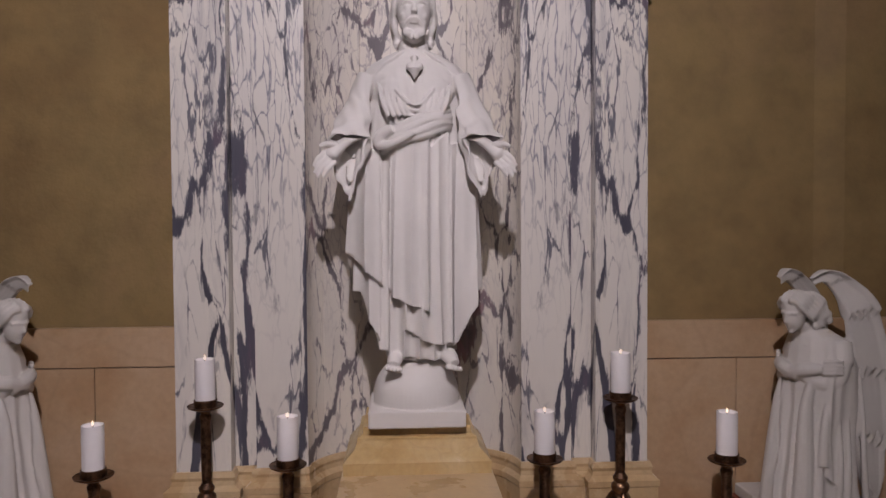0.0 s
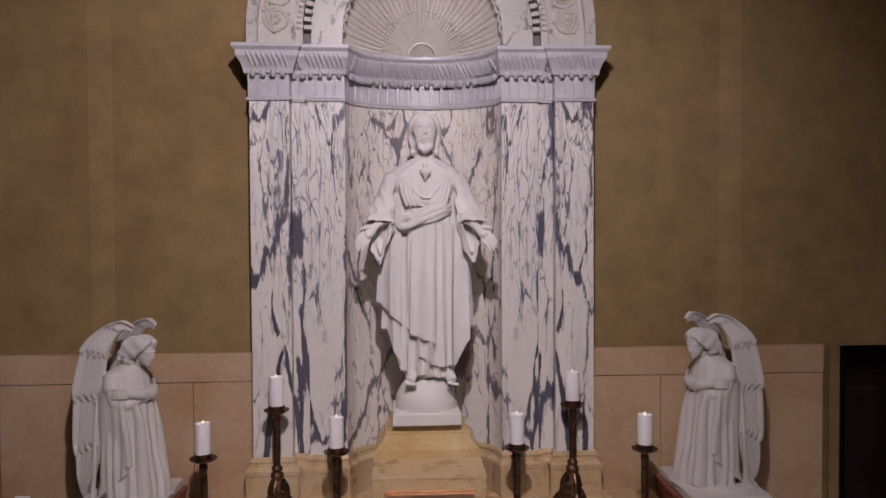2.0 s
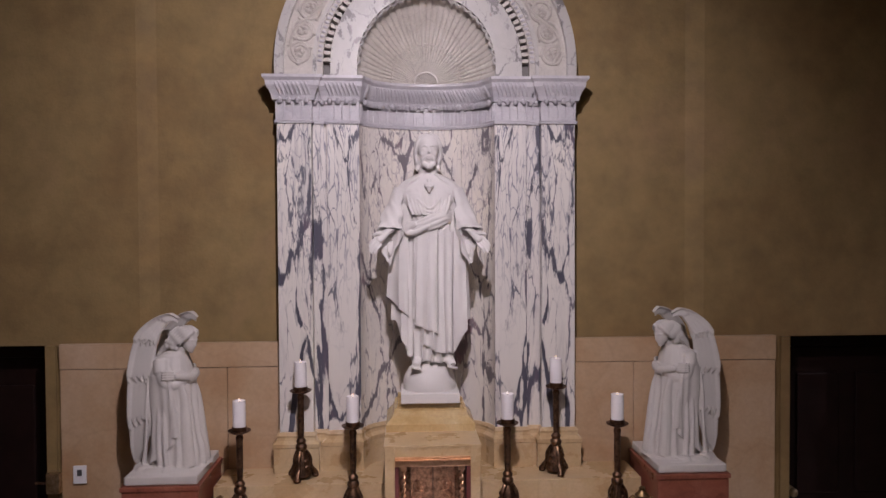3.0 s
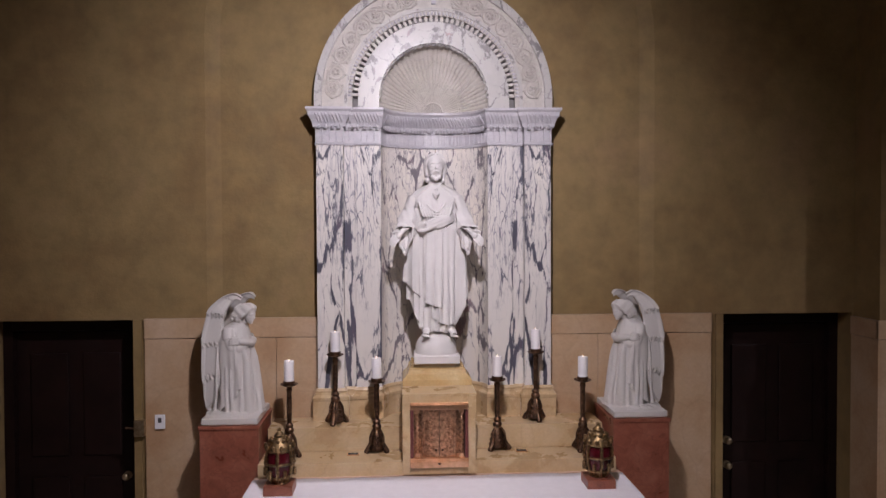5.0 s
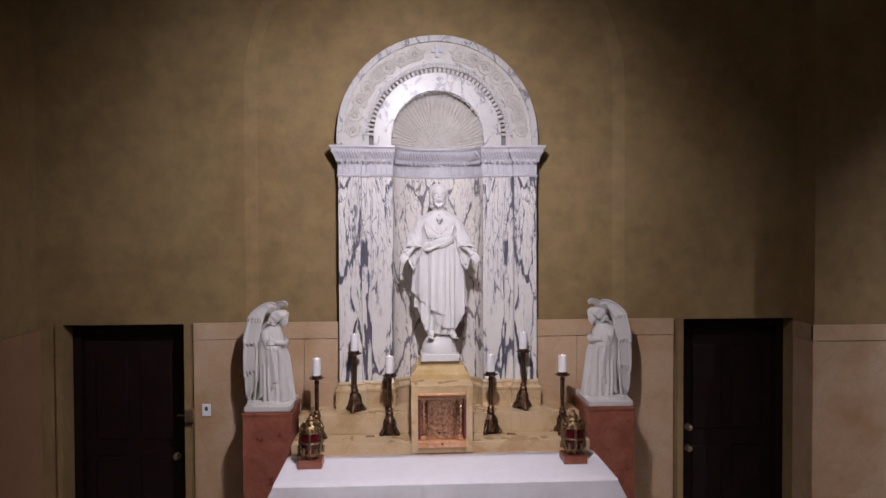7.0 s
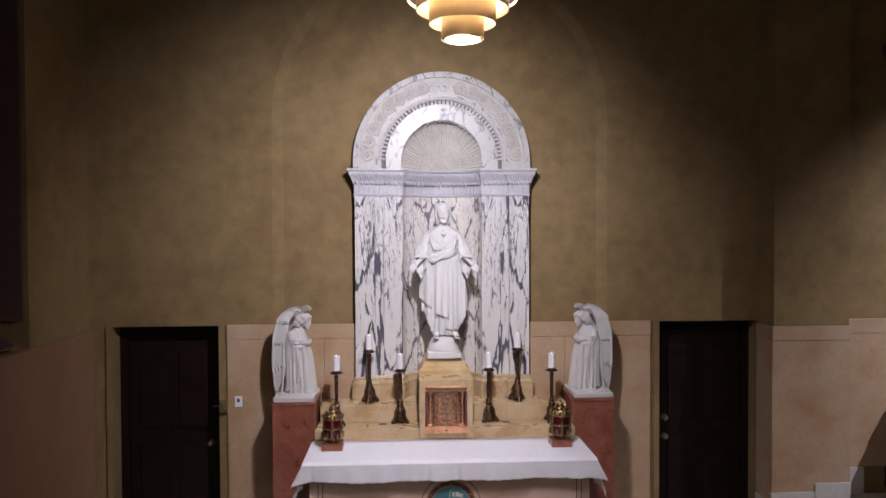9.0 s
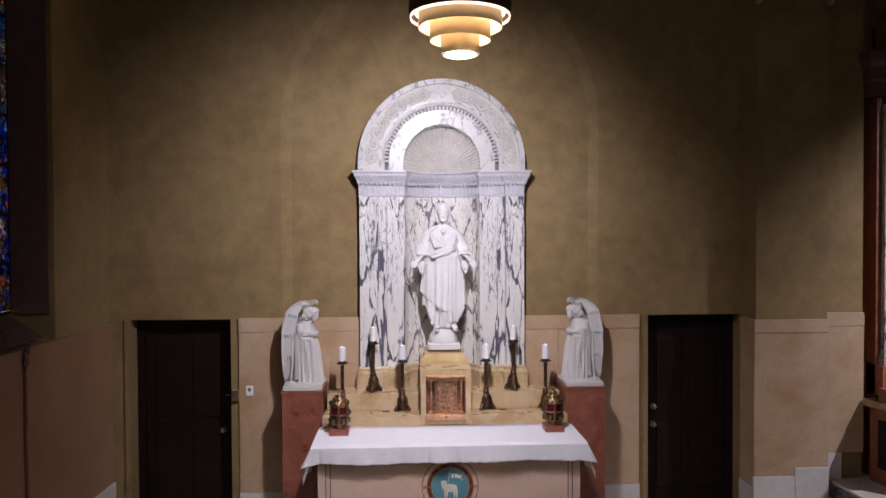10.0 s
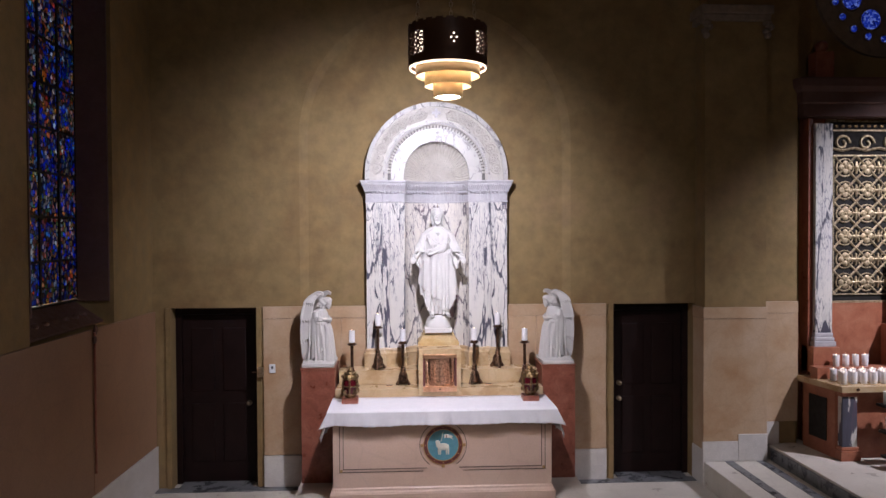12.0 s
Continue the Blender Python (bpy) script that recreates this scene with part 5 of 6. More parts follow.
def angel(g):
    """Kneeling robed figure in profile, wings arched forward over its head; g turns it to one side or the other."""
    bm = bmesh.new()

    def P(x, y, z):
        return (g * x, y, z)

    def T(pts, r, n=10, flat=1.0):
        return tube([P(*p) for p in pts], r, n, bm, flat)

    def B(p, r, seg=14):
        return ball(P(*p), r, bm, seg)

    def shell(table, z1, hem, n_fold, depth, fine=0.0, spin=0.0, nz=60, nt=140):
        rows = []
        for j in range(nz + 1):
            v = j / nz
            row = []
            for i in range(nt):
                t = 2 * math.pi * i / nt
                z = hem(t) + (z1 - hem(t)) * v
                cx, cy, rx, ry, amp = lerp(table, z)
                q = t + 0.25 * math.sin(2 * t + spin) + 0.8 * (0.5 - z) * math.cos(t)
                f = depth * amp * ((1 - 1.6 * abs(math.sin(n_fold * q / 2 + spin)) ** 0.8) + 0.5 * noise.noise((math.cos(t) * 2, math.sin(t) * 2, z * 3 + spin))) + fine * amp * math.sin(15 * q)
                row.append(P(cx + (rx + f) * math.cos(t), cy + (ry + f) * math.sin(t), z))
            rows.append(row)
        return rings(rows, bm)
    box(-0.18, 0.18, -0.225, 0.215, 0.0, 0.045, 0.008, bm)
    for k in range(30):
        a = 2 * math.pi * k / 30
        ball((0.150 * math.cos(a), 0.170 * math.sin(a), 0.045), (0.05, 0.05, 0.016 + 0.008 * math.sin(k * 2.3)), bm, 10)
    # gown, and the mantle over it with a slanting hem
    shell([(0.04, 0.035, 0.0, 0.165, 0.135, 0.8), (0.12, 0.04, 0.0, 0.152, 0.125, 1.0), (0.25, 0.03, 0.0, 0.128, 0.112, 1.0), (0.40, 0.015, 0.0, 0.112, 0.10, 0.6), (0.50, 0.01, 0.0, 0.108, 0.110, 0.3), (0.57, 0.005, 0.0, 0.095, 0.108, 0.15), (0.615, 0.01, 0.0, 0.075, 0.09, 0.1), (0.64, 0.03, 0.0, 0.045, 0.05, 0.0), (0.67, 0.05, 0.0, 0.034, 0.034, 0)], 0.67, lambda t: 0.045, 11, 0.012, 0.002, 0.4)
    shell([(0.04, 0.0, 0.0, 0.158, 0.150, 0.8), (0.15, 0.012, 0.0, 0.146, 0.140, 1.0), (0.30, 0.010, 0.0, 0.126, 0.126, 1.0), (0.42, 0.002, 0.0, 0.120, 0.130, 0.7), (0.52, -0.004, 0.0, 0.106, 0.134, 0.3), (0.60, -0.008, 0.0, 0.080, 0.110, 0.1), (0.635, 0.01, 0.0, 0.045, 0.06, 0.0)], 0.635, lambda t: 0.055 + 0.16 * max(0.0, min(1.0, 0.35 + 0.75 * math.cos(t))), 7, 0.016, 0.003, 1.1)
    # long falls of the mantle from the shoulder
    for s in (-1, 1):
        for k in (0, 2, 3):
            x = -0.085 + 0.036 * k
            T(smooth_path([(x * 0.8 - 0.01, s * 0.112, 0.52 - 0.02 * k), (x, s * (0.124 - 0.004 * k), 0.38), (x * 1.1 + 0.012, s * 0.134, 0.22), (x * 1.2 + 0.02 * (k > 1), s * 0.132, 0.05)], 6), [0.004 + 0.0006 * q for q in range(19)], 8)
        # smooth upper arm, then the forearm crossing the breast
        T(smooth_path([(-0.015, s * 0.088, 0.598), (-0.002, s * 0.104, 0.54), (0.026, s * 0.100, 0.480), (0.070, s * 0.075, 0.474), (0.112, s * 0.03, 0.496)], 6), [0.038] * 7 + [0.032] * 6 + [0.031, 0.031, 0.03, 0.03, 0.032, 0.03, 0.028, 0.026, 0.024, 0.022, 0.02, 0.018], 16)
        T(smooth_path([(0.122, s * 0.03, 0.490), (0.122, -s * 0.04, 0.512), (0.085, -s * 0.095, 0.520)], 4), [0.02, 0.021, 0.022, 0.023, 0.024, 0.023, 0.021, 0.018, 0.014])
        for k in range(4):
            T([(0.085, -s * 0.096, 0.506 + 0.012 * k), (0.052, -s * 0.126, 0.508 + 0.013 * k), (0.028, -s * 0.136, 0.506 + 0.013 * k)], [0.0078, 0.007, 0.0045], 6)
        # hanging sleeve in front
        T(smooth_path([(0.090, s * 0.060, 0.475), (0.118, s * 0.058, 0.40), (0.130, s * 0.062, 0.30), (0.138, s * 0.068, 0.18), (0.15, s * 0.07, 0.06)], 6), [0.018 + 0.0011 * q for q in range(25)], 12, 0.8)
        T(smooth_path([(0.06, s * 0.100, 0.43), (0.085, s * 0.108, 0.33), (0.095, s * 0.11, 0.21)], 6), [0.010 + 0.0008 * q for q in range(13)], 10)
        # collar
        T(smooth_path([(0.0, s * 0.055, 0.632), (0.045, s * 0.055, 0.622), (0.085, s * 0.025, 0.585)], 4), 0.009, 8)
    # bowed head with thick wavy hair
    head = bmesh.new()
    keep, bm = bm, head
    T([(0.02, 0, 0.60), (0.062, 0, 0.68)], [0.040, 0.035], 14)
    B((0.108, 0, 0.705), (0.044, 0.042, 0.054), 22)
    B((0.078, 0, 0.738), (0.066, 0.058, 0.055), 24)
    T([(0.146, 0, 0.722), (0.157, 0, 0.694)], [0.004, 0.0075], 8)
    B((0.138, 0, 0.676), (0.010, 0.014, 0.007))
    B((0.128, 0, 0.662), (0.016, 0.018, 0.014))
    for s in (-1, 1):
        T([(0.148, s * 0.006, 0.726), (0.142, s * 0.026, 0.728), (0.126, s * 0.040, 0.722)], 0.0045, 8)
        for k in range(6):
            T(smooth_path([(0.128 - 0.020 * k, s * 0.012, 0.785 - 0.003 * (k - 2) ** 2), (0.122 - 0.022 * k, s * 0.044, 0.762), (0.098 - 0.022 * k, s * 0.058, 0.724), (0.066 - 0.016 * k, s * 0.062, 0.694 - 0.002 * k), (0.030 - 0.010 * k, s * 0.052, 0.668)], 4), [0.0125 + 0.003 * math.sin(q * 1.3 + k) for q in range(17)], 8)
        for k in range(8):
            B((0.045 - 0.022 * (k % 4), s * (0.052 + 0.008 * (k % 2)), 0.682 - 0.020 * (k // 4)), (0.019, 0.017, 0.017), 10)
    for v in head.verts:
        a = radians(14)
        x, z = g * v.co.x * 0.87 - 0.04, (v.co.z - 0.66) * 0.94
        v.co = (g * (0.056 + x * math.cos(a) + z * math.sin(a)), v.co.y * 0.84, 0.655 - x * math.sin(a) + z * math.cos(a))
    bm = keep
    join(bm, head)
    # wings: thick arched leading edge, then rows of feathers in steps down to a point
    for s, fwd in ((-1, 0.0), (1, 0.055)):
        lead = smooth_path([(0.085 + fwd, s * 0.045, 0.812), (0.025 + fwd, s * 0.058, 0.838), (-0.065 + fwd * 0.6, s * 0.083, 0.806), (-0.150 + fwd * 0.3, s * 0.105, 0.728), (-0.192, s * 0.115, 0.60), (-0.208, s * 0.118, 0.46), (-0.205, s * 0.118, 0.30), (-0.195, s * 0.112, 0.15), (-0.175, s * 0.105, 0.05)], 7)
        trail = smooth_path([(0.072 + fwd, s * 0.045, 0.786), (0.03 + fwd, s * 0.056, 0.794), (-0.02 + fwd * 0.5, s * 0.072, 0.735), (-0.045, s * 0.085, 0.655), (-0.058, s * 0.092, 0.53), (-0.066, s * 0.098, 0.40), (-0.075, s * 0.10, 0.27), (-0.115, s * 0.10, 0.14), (-0.168, s * 0.10, 0.046)], 7)
        n = len(lead)
        outer, inner = [], []
        for k, (a, b) in enumerate(zip(lead, trail)):
            v = k / (n - 1)
            ro, ri = [], []
            for i in range(31):
                u = i / 30
                p = a.lerp(b, u)
                tip = abs(math.sin(u * 4.5 * math.pi))
                pos = v * 5.2 - 0.16 * tip + 0.35 * u
                lift = 0.017 * (pos - math.floor(pos)) ** 1.3 * (0.3 + 0.7 * min(1, max(0, v - 0.12) * 6))
                rim = 0.020 * max(0.0, 1 - u * 4.5) ** 0.6 * (1 - v * 0.75)
                bow = -0.012 * math.sin(math.pi * min(1, u * 1.2)) * max(0.0, 1 - v * 3)
                thick = (0.009 + lift + rim + 0.003 * tip * (v > 0.3)) * min(1.0, 0.5 + v * 5) * min(1.0, 0.3 + (1 - v) * 6)
                if i in (0, 30):
                    thick *= 0.6
                ro.append(P(p.x, p.y + s * (thick + bow * 0.5), p.z))
                ri.append(P(p.x, p.y - s * (thick * 0.7 - bow * 0.2), p.z))
            outer.append(ro)
            inner.append(ri)
        rings([a + b[::-1] for a, b in zip(outer, inner)], bm)
    for v in bm.verts:
        if v.co.z > 0.0455:
            a = radians(-20 * g)
            x = v.co.x * 0.90
            v.co.y *= 0.92
            v.co.x, v.co.y = x * math.cos(a) - v.co.y * math.sin(a), x * math.sin(a) + v.co.y * math.cos(a)
    ob = solid("angel_statue", bm, ANGEL, "grey-white marble angel, head bowed, wings raised, on a red pedestal", "statue", "pair of angels", smooth=True, place=(g * -1.345, -0.26, 1.481))
    return carve(ob, 0.0038, 1)


angel(1)
angel(-1)

# ---- hanging lamp ----


def hanging_lamp():
    l = thing("hanging_lamp", "brown pierced drum lamp with stepped cream rings, lit, on three chains", "ceiling lamp", (-0.06, -3.28, 0.0))
    R, z0, z1 = 0.288, 4.165, 4.45
    gaps = [(-75, -38), (38, 75), (105, 142), (218, 255)]

    def inside(d):
        d = (d + 180) % 360 - 180
        return any(a <= d <= b or a <= d + 360 <= b for a, b in gaps)

    def wall(d0, d1, za, zb):
        n = max(2, int((d1 - d0) / 4) + 1)
        rows = []
        for i in range(n + 1):
            a = radians(d0 + (d1 - d0) * i / n - 90)
            c, s = math.cos(a), math.sin(a)
            rows.append([(R * c, R * s, za), (R * c, R * s, zb), ((R - 0.006) * c, (R - 0.006) * s, zb), ((R - 0.006) * c, (R - 0.006) * s, za)])
        return rings(rows)
    stops = sorted(((a + 360) % 360, (b + 360) % 360) for a, b in gaps)
    prev = stops[-1][1] - 360
    for a, b in stops:
        part("drum_panel", wall(prev, a, z0 + 0.06, z1 - 0.06), SHADE_BROWN, l, "", True)
        prev = b
    part("drum_band", wall(0, 360, z1 - 0.06, z1), SHADE_BROWN, l, "", True)
    part("drum_band", wall(0, 360, z0, z0 + 0.06), SHADE_BROWN, l, "", True)
    for i in range(24):
        a = radians(15 * i)
        part("crest", box(-0.026, 0.026, -0.003, 0.003, 0, 0.012), SHADE_BROWN, l).matrix_local = pose((R - 0.003) * math.cos(a), (R - 0.003) * math.sin(a), z1, 0, 0, math.degrees(a) + 90)
    # pierced screens: rings and bars in each opening
    ring = finish("screen_ring", tube([(0.027 * math.cos(t * 0.4), 0, 0.027 * math.sin(t * 0.4)) for t in range(17)], 0.008, 6), SHADE_BROWN)
    knot = finish("screen_cross", join(box(-0.012, 0.012, -0.004, 0.004, -0.005, 0.005), box(-0.005, 0.005, -0.0035, 0.0035, -0.012, 0.012)), SHADE_BROWN)
    bar = finish("screen_bar", box(-0.005, 0.005, -0.004, 0.004, -0.09, 0.09), SHADE_BROWN)
    for a, b in gaps:
        for i in range(3):
            d = radians(a + (b - a) * (i + 0.5) / 3 - 90)
            for j in range(3):
                for me in (ring, knot):
                    e = new(me.name, me)
                    e.parent, e.matrix_local = l, pose((R - 0.003) * math.cos(d), (R - 0.003) * math.sin(d), z0 + 0.06 + 0.165 * (j + 0.5) / 3, 0, 0, math.degrees(d) + 90)
        for i in range(4):
            d = radians(a + (b - a) * i / 3 - 90)
            for tilt in (() if 0 < i < 3 else (0,)):
                e = new("screen_bar", bar)
                e.parent, e.matrix_local = l, pose((R - 0.003) * math.cos(d), (R - 0.003) * math.sin(d), z0 + 0.142, 0, 0, math.degrees(d) + 90) @ pose(0, 0, 0, 0, tilt, 0)
    dot = finish("pierced_dot", lathe([(0.0065, 0), (0.0065, 0.004)], (0, 0, 0), 10), LIT)
    for dx, dz in ((0, 0.028), (0, -0.028), (-3.8, 0), (3.8, 0)):
        a = radians(5 + dx - 90)
        e = new("pierced_dot", dot)
        e.parent, e.matrix_local = l, pose((R + 0.0005) * math.cos(a), (R + 0.0005) * math.sin(a), z0 + 0.15 + dz, 0, 0, math.degrees(a) + 90) @ pose(0, 0, 0, 90, 0, 0)

    def tier(r, za, zb, mat, name, label=""):
        return part(name, rings([[(rr * math.cos(2 * math.pi * i / 48), rr * math.sin(2 * math.pi * i / 48), z) for i in range(48)] for rr, z in ((r, za), (r, zb), (r - 0.004, zb), (r - 0.004, za), (r, za))], None, True, False), mat, l, label, True)
    tier(R - 0.008, z0 - 0.012, z0 + 0.002, LIT, "lower_lip", "lit cream lip")
    tier(0.235, 4.10, 4.23, LAMP_CREAM, "tier", "cream metal ring")
    tier(0.170, 4.03, 4.17, LAMP_CREAM, "tier", "cream metal ring")
    tier(0.108, 3.955, 4.10, LAMP_CREAM, "tier", "cream metal ring")
    tier(0.255, z0 + 0.02, z1 - 0.02, LIT, "inner_diffuser", "lit inner diffuser")
    part("lens", lathe([(0.082, 3.957), (0.088, 3.963), (0.07, 3.966)], (0, 0, 0), 32), DISC, l, "bright white lens")
    part("lens_ring", tube([(0.096 * math.cos(t * 0.2094), 0.096 * math.sin(t * 0.2094), 3.957) for t in range(31)], 0.008, 8), CHAIN, l, "", True)
    part("cover", lathe([(0.27, z1 - 0.03), (0.27, z1 - 0.026)], (0, 0, 0), 40), SHADE_BROWN, l)
    link = finish("chain_link", tube([(0.011 * math.cos(t * 0.524), 0, 0.021 * math.sin(t * 0.524)) for t in range(13)], 0.0035, 6), CHAIN, True)
    for k, d in enumerate((200, 320, 80)):
        a = radians(d)
        for j in range(40):
            f = j / 110
            e = new("chain_link", link)
            e.parent, e.matrix_local = l, pose(0.24 * (1 - f) * math.cos(a), 0.24 * (1 - f) * math.sin(a), z1 + 0.01 + 0.034 * j, 0, 0, d + 90 * (j % 2))
        part("rod", tube([(0.155 * math.cos(a), 0.155 * math.sin(a), z1 + 1.35), (0.02 * math.cos(a), 0.02 * math.sin(a), CEIL)], 0.006, 6), CHAIN, l)


hanging_lamp()

# ---- small fittings on the altar wall ----
sw = thing("wall_switch", "white plastic switch plate on the marble", "switch", (-1.925, -0.0315, 1.40))
part("plate", box(-0.035, 0.035, -0.012, 0.0, -0.05, 0.05, 0.003), WHITEPLASTIC, sw)
part("rocker", box(-0.012, 0.012, -0.017, -0.011, -0.005, 0.03, 0.002), GREY, sw, "dark display")
lb = thing("key_box", "small brass key switch box on the door trim", "key box", (-2.06, -0.024, 1.36))
part("case", box(-0.035, 0.035, -0.045, 0.0, -0.055, 0.055, 0.004), CHAIN, lb)
part("lever", tube([(-0.03, -0.03, 0.0), (-0.095, -0.035, 0.005)], 0.008, 8), BRONZE, lb)
part("cover", box(-0.025, 0.025, -0.05, -0.044, -0.01, 0.045, 0.002), CHAIN, lb)

# ---- side chapel ----


def chapel():
    r = thing("side_altar", "orange-red marble altarpiece with a veined marble pilaster", "altarpiece", (4.28, -0.02, 0.45))
    part("back_panel", box(0.10, 4.0, -0.06, -0.002, 0.0, 4.3), ORANGE, r)
    part("side_strip", box(0.10, 0.157, -0.21, -0.062, 0.0, 3.85, 0.004), RED, r)
    part("pilaster", box(0.16, 0.365, -0.26, -0.062, 1.32, 3.78, 0.004), BRECCIA, r, "violet-veined white marble pilaster")
    b = part("pilaster_base", box(0.13, 0.395, -0.30, -0.062, 1.16, 1.22, 0.01), CAP_WHITE, r, "white marble base")
    part("torus", box(0.14, 0.385, -0.29, -0.062, 1.221, 1.27, 0.02), CAP_WHITE, b)
    part("torus", box(0.15, 0.375, -0.275, -0.062, 1.271, 1.318, 0.015), CAP_WHITE, b)
    part("plinth", box(0.10, 0.42, -0.33, -0.062, 0.85, 1.159, 0.006), ORANGE, r)
    # Darker red paints in the dimness above the chapel spot's cone.
    part("entablature", rings([[(0.0 - k, -0.28 - k, z), (4.0, -0.28 - k, z), (4.0, -0.06, z), (0.0 - k, -0.06, z)] for k, z in ((0.0, 3.86), (0.0, 4.0), (0.03, 4.02), (0.03, 4.14), (0.07, 4.2), (0.08, 4.27), (0.08, 4.3))]), FRAME_AND_DIM_RED, r, "red moulded entablature, its dim light put into the colour")
    f = part("finial", box(0.16, 0.38, -0.26, -0.08, 4.302, 4.62, 0.01), RED, r, "dark red marble finial block")
    part("finial_ball", ball((0.27, -0.17, 4.69), 0.075, None, 16), RED, f, "", True)
    part("lower_panel", box(0.421, 3.5, -0.10, -0.061, 0.85, 1.66, 0.004), ORANGE, r)
    # grille
    g = thing("gilt_screen", "gilded openwork metal screen of crosses and flowers", "screen", (4.66, -0.10, 2.10))
    part("back_board", box(0.0, 2.6, 0.005, 0.018, 0.0, 2.2), DUSK, g)
    for x0, x1, z0, z1 in ((0, 0.03, 0, 2.2), (0.0301, 2.6, 2.17, 2.2), (0.0301, 2.6, 0.0, 0.03), (0.0301, 2.6, 1.76, 1.78), (0.0301, 2.6, 2.06, 2.08), (0.0301, 2.6, 0.10, 0.115), (0.09, 0.1, 0.115, 1.76)):
        part("frame_bar", box(x0, x1, -0.02, 0.004, z0, z1, 0.002), SCREEN_GOLD, g)
    q = 0.275
    cellm = bmesh.new()
    for s in (-1, 1):
        tube([(-q / 2, 0, -s * q / 2), (q / 2, 0, s * q / 2)], 0.014, 6, cellm)
    for k in range(4):
        a = math.pi / 2 * k
        ball((0.048 * math.cos(a), -0.012, 0.048 * math.sin(a)), (0.038, 0.012, 0.038), cellm, 10)
    tube([(0.105 * math.cos(t * 0.3927), 0, 0.105 * math.sin(t * 0.3927)) for t in range(17)], 0.010, 6, cellm)
    ball((0, -0.02, 0), 0.016, cellm, 8)
    cm = finish("lattice_flower", cellm, SCREEN_GOLD, True)
    dm = bmesh.new()
    for k in range(4):
        a = math.pi / 2 * k
        tube([(0, -0.006, 0), (0.075 * math.cos(a), -0.006, 0.075 * math.sin(a))], [0.022, 0.01], 6, dm)
    dm = finish("lattice_cross", dm, SCREEN_GOLD, True)
    for i in range(9):
        for j in range(6):
            e = new("lattice_flower", cm)
            e.parent, e.location = g, (0.1 + q * (i + 0.5), -0.008, 0.115 + q * (j + 0.5))
            e = new("lattice_cross", dm)
            e.parent, e.location = g, (0.1 + q * (i + 1), -0.01, 0.115 + q * (j + 0.5))
    for i in range(8):
        x = 0.2 + 0.3 * i
        bm = tube(smooth_path([(x + 0.1 * (1 - t / 20) * math.cos(t * 0.5), -0.01, 1.92 + 0.1 * (1 - t / 20) * math.sin(t * 0.5)) for t in range(16)], 2), 0.016, 6)
        tube([(x - 0.15, -0.01, 1.86), (x, -0.01, 1.83), (x + 0.15, -0.01, 1.86)], 0.018, 6, bm)
        part("scroll", bm, SCREEN_GOLD, g, "", True)
    for i in range(32):
        part("bead", ball((0.05 + i * 0.08, -0.01, 2.12), (0.025, 0.01, 0.018), None, 8), LANTERN_GOLD, g)
    # figure on its block
    st = solid("statue_block", box(5.33, 6.1, -0.72, -0.14, 1.33, 1.86, 0.012), ORANGE, "orange-red marble block under a statue", "block")
    bm = bmesh.new()
    box(-0.22, 0.22, -0.18, 0.18, 0.0, 0.1, 0.01, bm)
    robe([(0.1, 0, 0, 0.20, 0.17, 1.0), (0.5, 0, 0, 0.19, 0.15, 1.0), (0.9, 0, 0, 0.20, 0.15, 0.8), (1.05, 0, 0, 0.17, 0.12, 0.5), (1.15, 0, 0, 0.07, 0.07, 0.1)], 9, 0.03, bm, 0.1, 1.15, 60, 110)
    ball((0, -0.02, 1.25), (0.075, 0.085, 0.1), bm, 18)
    ball((0, 0.02, 1.28), (0.1, 0.1, 0.1), bm, 18)
    solid("robed_statue", bm, ANGEL, "white marble robed statue before a gilt screen", "statue", smooth=True, place=(5.72, -0.42, 1.861))
    # table with marble legs
    t = thing("votive_table", "pale stone table on red marble with veined legs", "table", (4.3, -0.30, 0.45))
    part("top", rings([[(-0.06, 0.05, z), (0.06, -0.65, z), (3.0, -0.65, z), (3.0, 0.05, z)] for z in (0.755, 0.82)]), SIENA_PALE, t, "pale yellow stone top")
    part("boss", ball((0.24, -0.652, 0.787), (0.022, 0.008, 0.018), None, 10), BRONZE, t)
    part("body", rings([[(0.0, 0.02, z), (0.06, -0.52, z), (3.0, -0.52, z), (3.0, 0.02, z)] for z in (0.0, 0.75)]), ORANGE, t)
    # No hole here: a near-black sheet stands in for the opening's shade.
    part("dark_opening", rings([[(-0.002 + 0.11 * k, 0.02 - 0.98 * k, z) for k in (0.12, 0.42)] + [(-0.012 + 0.11 * k, 0.02 - 0.98 * k, z) for k in (0.42, 0.12)] for z in (0.16, 0.64)]), DUSK, t, "near-black sheet on the table's side, painted as an unlit opening")
    for x in (0.09,):
        lg = part("leg", box(x, x + 0.165, -0.61, -0.522, 0.15, 0.70, 0.004), BRECCIA, t, "violet-veined marble leg")
        part("foot", box(x - 0.03, x + 0.195, -0.64, -0.521, 0.0, 0.11, 0.006), ORANGE, lg)
        part("foot_moulding", box(x - 0.018, x + 0.183, -0.628, -0.521, 0.111, 0.148, 0.012), ORANGE, lg)
        part("capital", box(x - 0.015, x + 0.18, -0.62, -0.521, 0.701, 0.752, 0.01), ORANGE, lg)
    s = solid("table_shelf", box(4.33, 6.6, -0.52, -0.36, 1.271, 1.40, 0.006), ORANGE, "orange-red marble ledge on the table", "ledge")
    cup = thing("votive_candle", "white votive candle in a clear glass", "votive candle", (4.47, -0.80, 1.271), "votive candles")
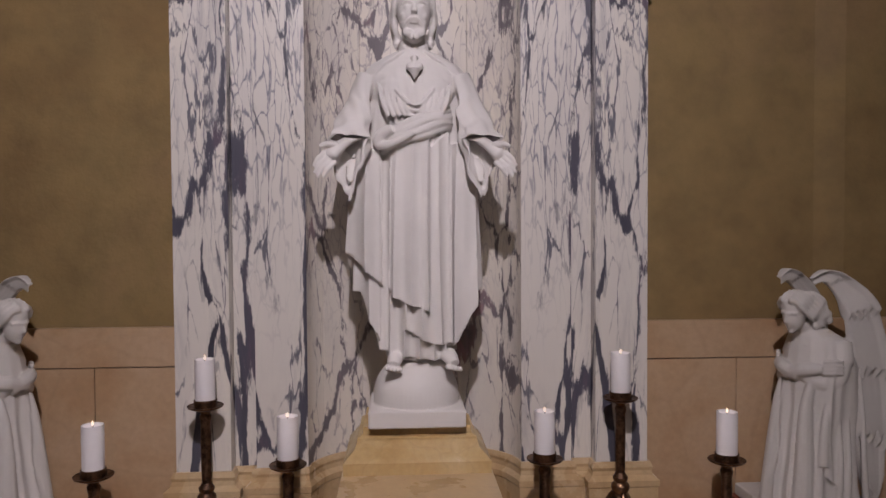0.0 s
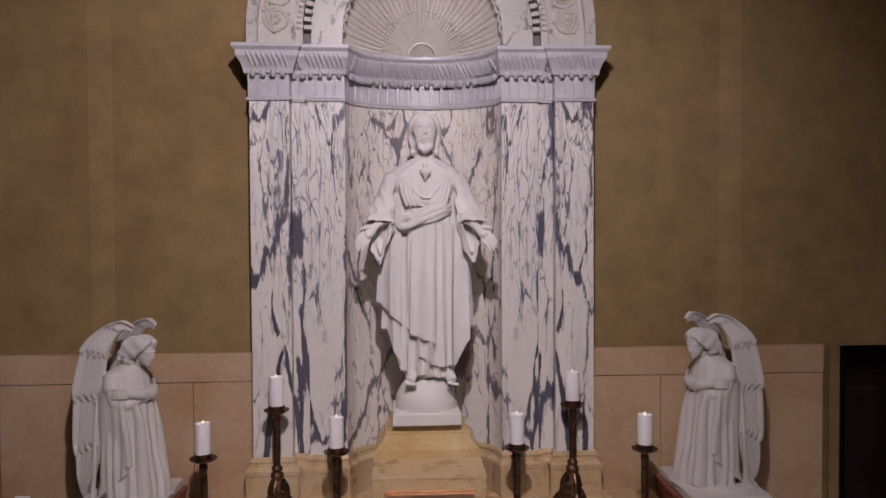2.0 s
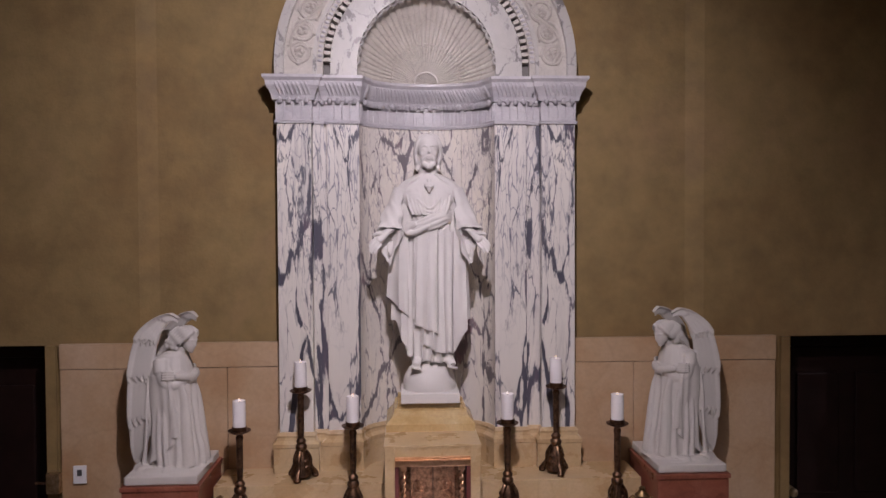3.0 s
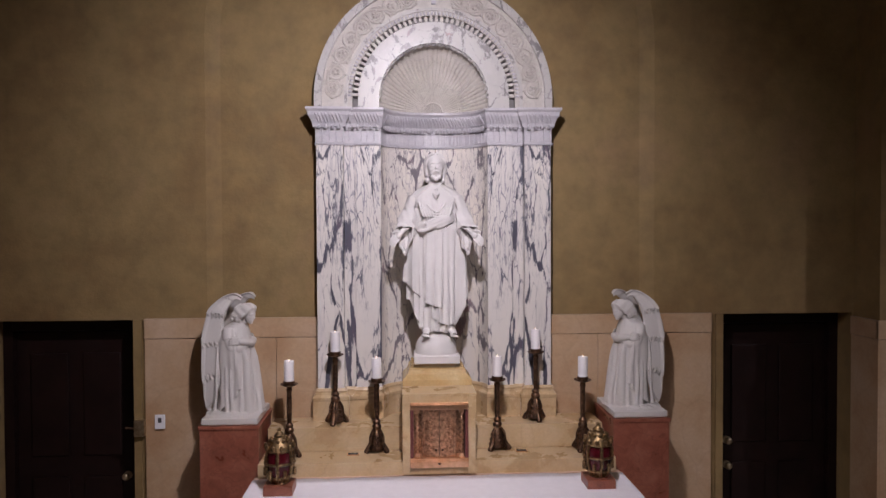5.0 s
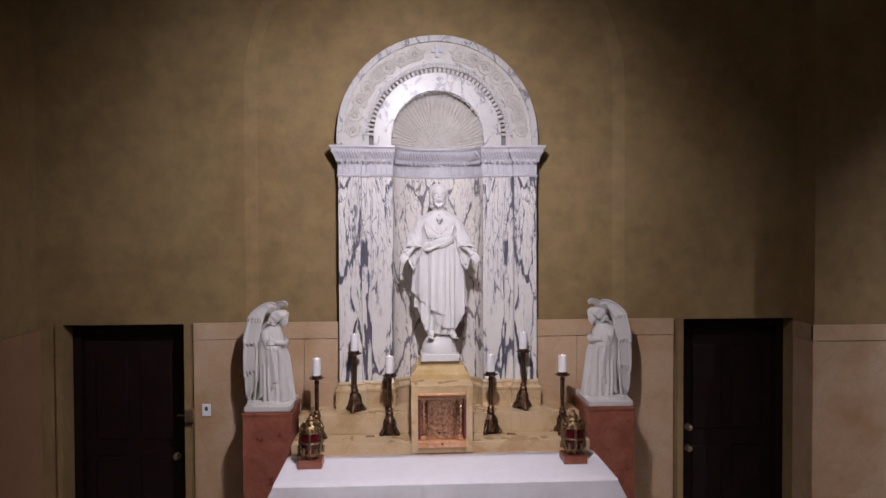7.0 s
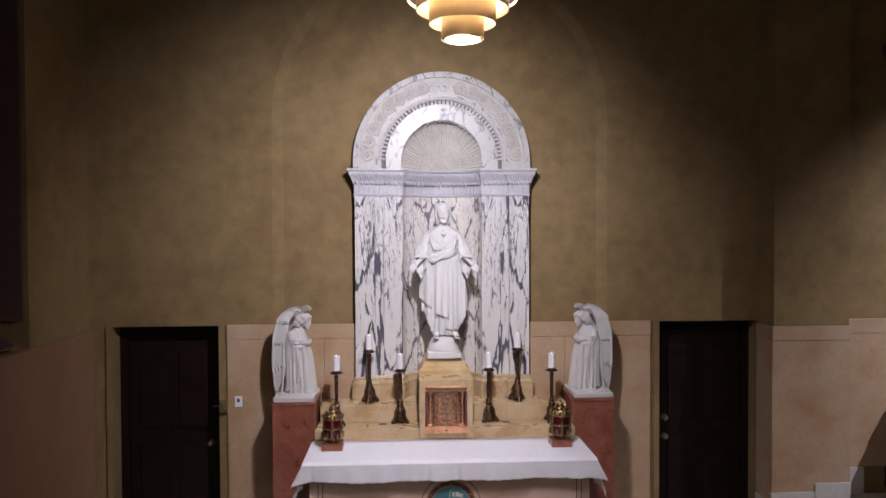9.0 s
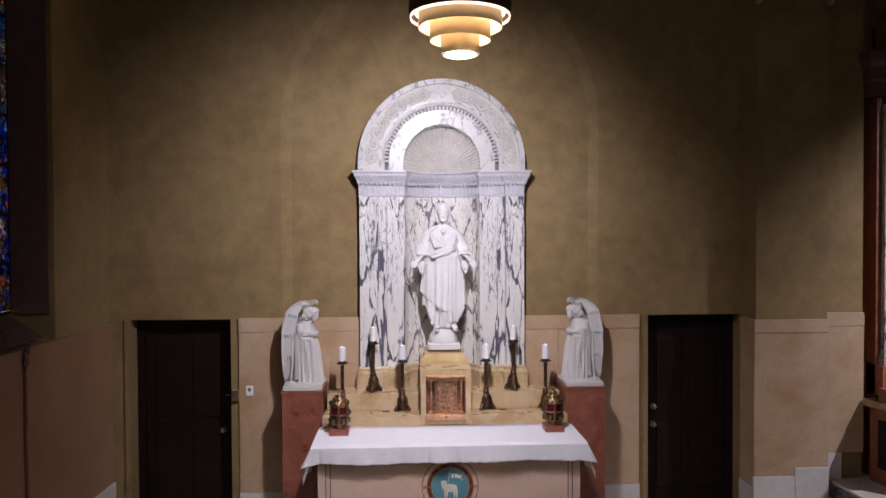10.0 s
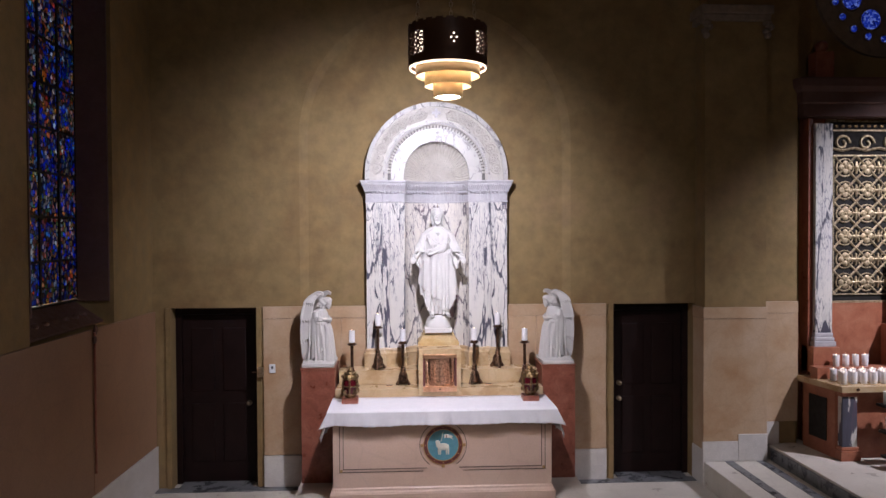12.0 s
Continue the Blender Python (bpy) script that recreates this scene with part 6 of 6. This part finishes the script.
    part("cup", lathe([(0.030, 0.0), (0.034, 0.006), (0.036, 0.13), (0.034, 0.135), (0.028, 0.12), (0.001, 0.118)], (0, 0, 0), 16), WAX, cup, "", True)
    part("flame", lathe([(0.001, 0.12), (0.006, 0.128), (0.001, 0.15)], (0, 0, 0), 8), FLAME, cup, "", True)
    for k in range(20):
        i, j = k % 7, k // 7
        if k == 0:
            continue
        copy_thing(cup, pose(4.47 + 0.115 * i + 0.03 * (j % 2), -0.80 + 0.10 * j, 1.271, 0, 0, 31 * k))
    for k in range(4):
        copy_thing(cup, pose(4.60 + 0.115 * k, -0.44, 1.401, 0, 0, 20 * k))
    rack = thing("candle_rack", "black iron rack of stepped candle trays", "candle rack", (4.62, -1.1, 0.45))
    for k, (x, y, z) in enumerate(((0.10, 0.05, 0.62), (0.06, -0.05, 0.36), (0.02, -0.15, 0.12))):
        tr = part("tray", box(x, x + 2.0, y - 0.07, y + 0.07, z, z + 0.03, 0.006), BLACK, rack, "black iron tray")
        part("arm", tube([(x + 0.2, y, z), (x + 0.55, y + 0.05, z - 0.12)], 0.012, 8), BLACK, tr)
        for i in range(6):
            copy_thing(cup, pose(4.62 + x + 0.075 + 0.125 * i, -1.1 + y, 0.45 + z + 0.0305, 0, 0, 50 * i))
    for x in (0.6, 1.7):
        part("leg", tube([(x, 0.05, 0.0), (x, 0.05, 0.62)], 0.014, 8), BLACK, rack)
        part("leg", tube([(x, -0.15, 0.0), (x, -0.15, 0.12)], 0.014, 8), BLACK, rack)
        part("cross_bar", tube([(x, 0.05, 0.3), (x, -0.15, 0.13)], 0.012, 8), BLACK, rack)


def rose():
    w = thing("window_2", "round rose window with deep blue glass roundels", "window", (5.42, -0.012, 5.92), kind="structure")

    def hoop(r0, r1, y, mat, name):
        part(name, rings([[(r0 * math.cos(2 * math.pi * i / 64), y, r0 * math.sin(2 * math.pi * i / 64)), (r1 * math.cos(2 * math.pi * i / 64), y, r1 * math.sin(2 * math.pi * i / 64)), (r1 * math.cos(2 * math.pi * i / 64), 0.011, r1 * math.sin(2 * math.pi * i / 64)), (r0 * math.cos(2 * math.pi * i / 64), 0.011, r0 * math.sin(2 * math.pi * i / 64))] for i in range(65)]), mat, w, "", True)
    hoop(0.78, 0.86, -0.05, CARVED, "window_frame")
    hoop(0.66, 0.78, -0.02, CARVED, "window_frame")
    part("tracery", rings([[(0.66 * math.cos(2 * math.pi * i / 48), y, 0.66 * math.sin(2 * math.pi * i / 48)) for i in range(48)] for y in (-0.008, 0.011)]), CARVED, w, "dim stone tracery")
    for rr, n, rad, off in ((0.44, 8, 0.12, 22.5), (0.64, 20, 0.04, 0)):
        for i in range(n):
            a = radians(360 * i / n + off)
            x, z = rr * math.cos(a), rr * math.sin(a)
            part("pane", rings([[(x + rad * math.cos(2 * math.pi * k / 16), y, z + rad * math.sin(2 * math.pi * k / 16)) for k in range(16)] for y in (-0.03, -0.024)]), BLUE_GLOW, w, "deep blue glass roundel")
            part("pane_ring", tube([(x + (rad + 0.01) * math.cos(k * 0.3927), -0.02, z + (rad + 0.01) * math.sin(k * 0.3927)) for k in range(17)], 0.014, 6), CARVED, w)


def rose_glass():
    m = Mat("rose_roundel", 0.2)
    v = m.place()
    c = m.ramp(m.voronoi(38, v, "F1", "Color"), (0.2, (0.005, 0.01, 0.12)), (0.55, (0.02, 0.05, 0.5)), (0.85, (0.25, 0.35, 0.8)))
    m.colour(c)
    m.link(c, m.b.inputs["Emission Color"])
    # Daylight through the roundels is put in as glow; the wall behind is solid.
    m.b.inputs["Emission Strength"].default_value = 0.3
    return m.m


BLUE_GLOW = rose_glass()
chapel()
rose()
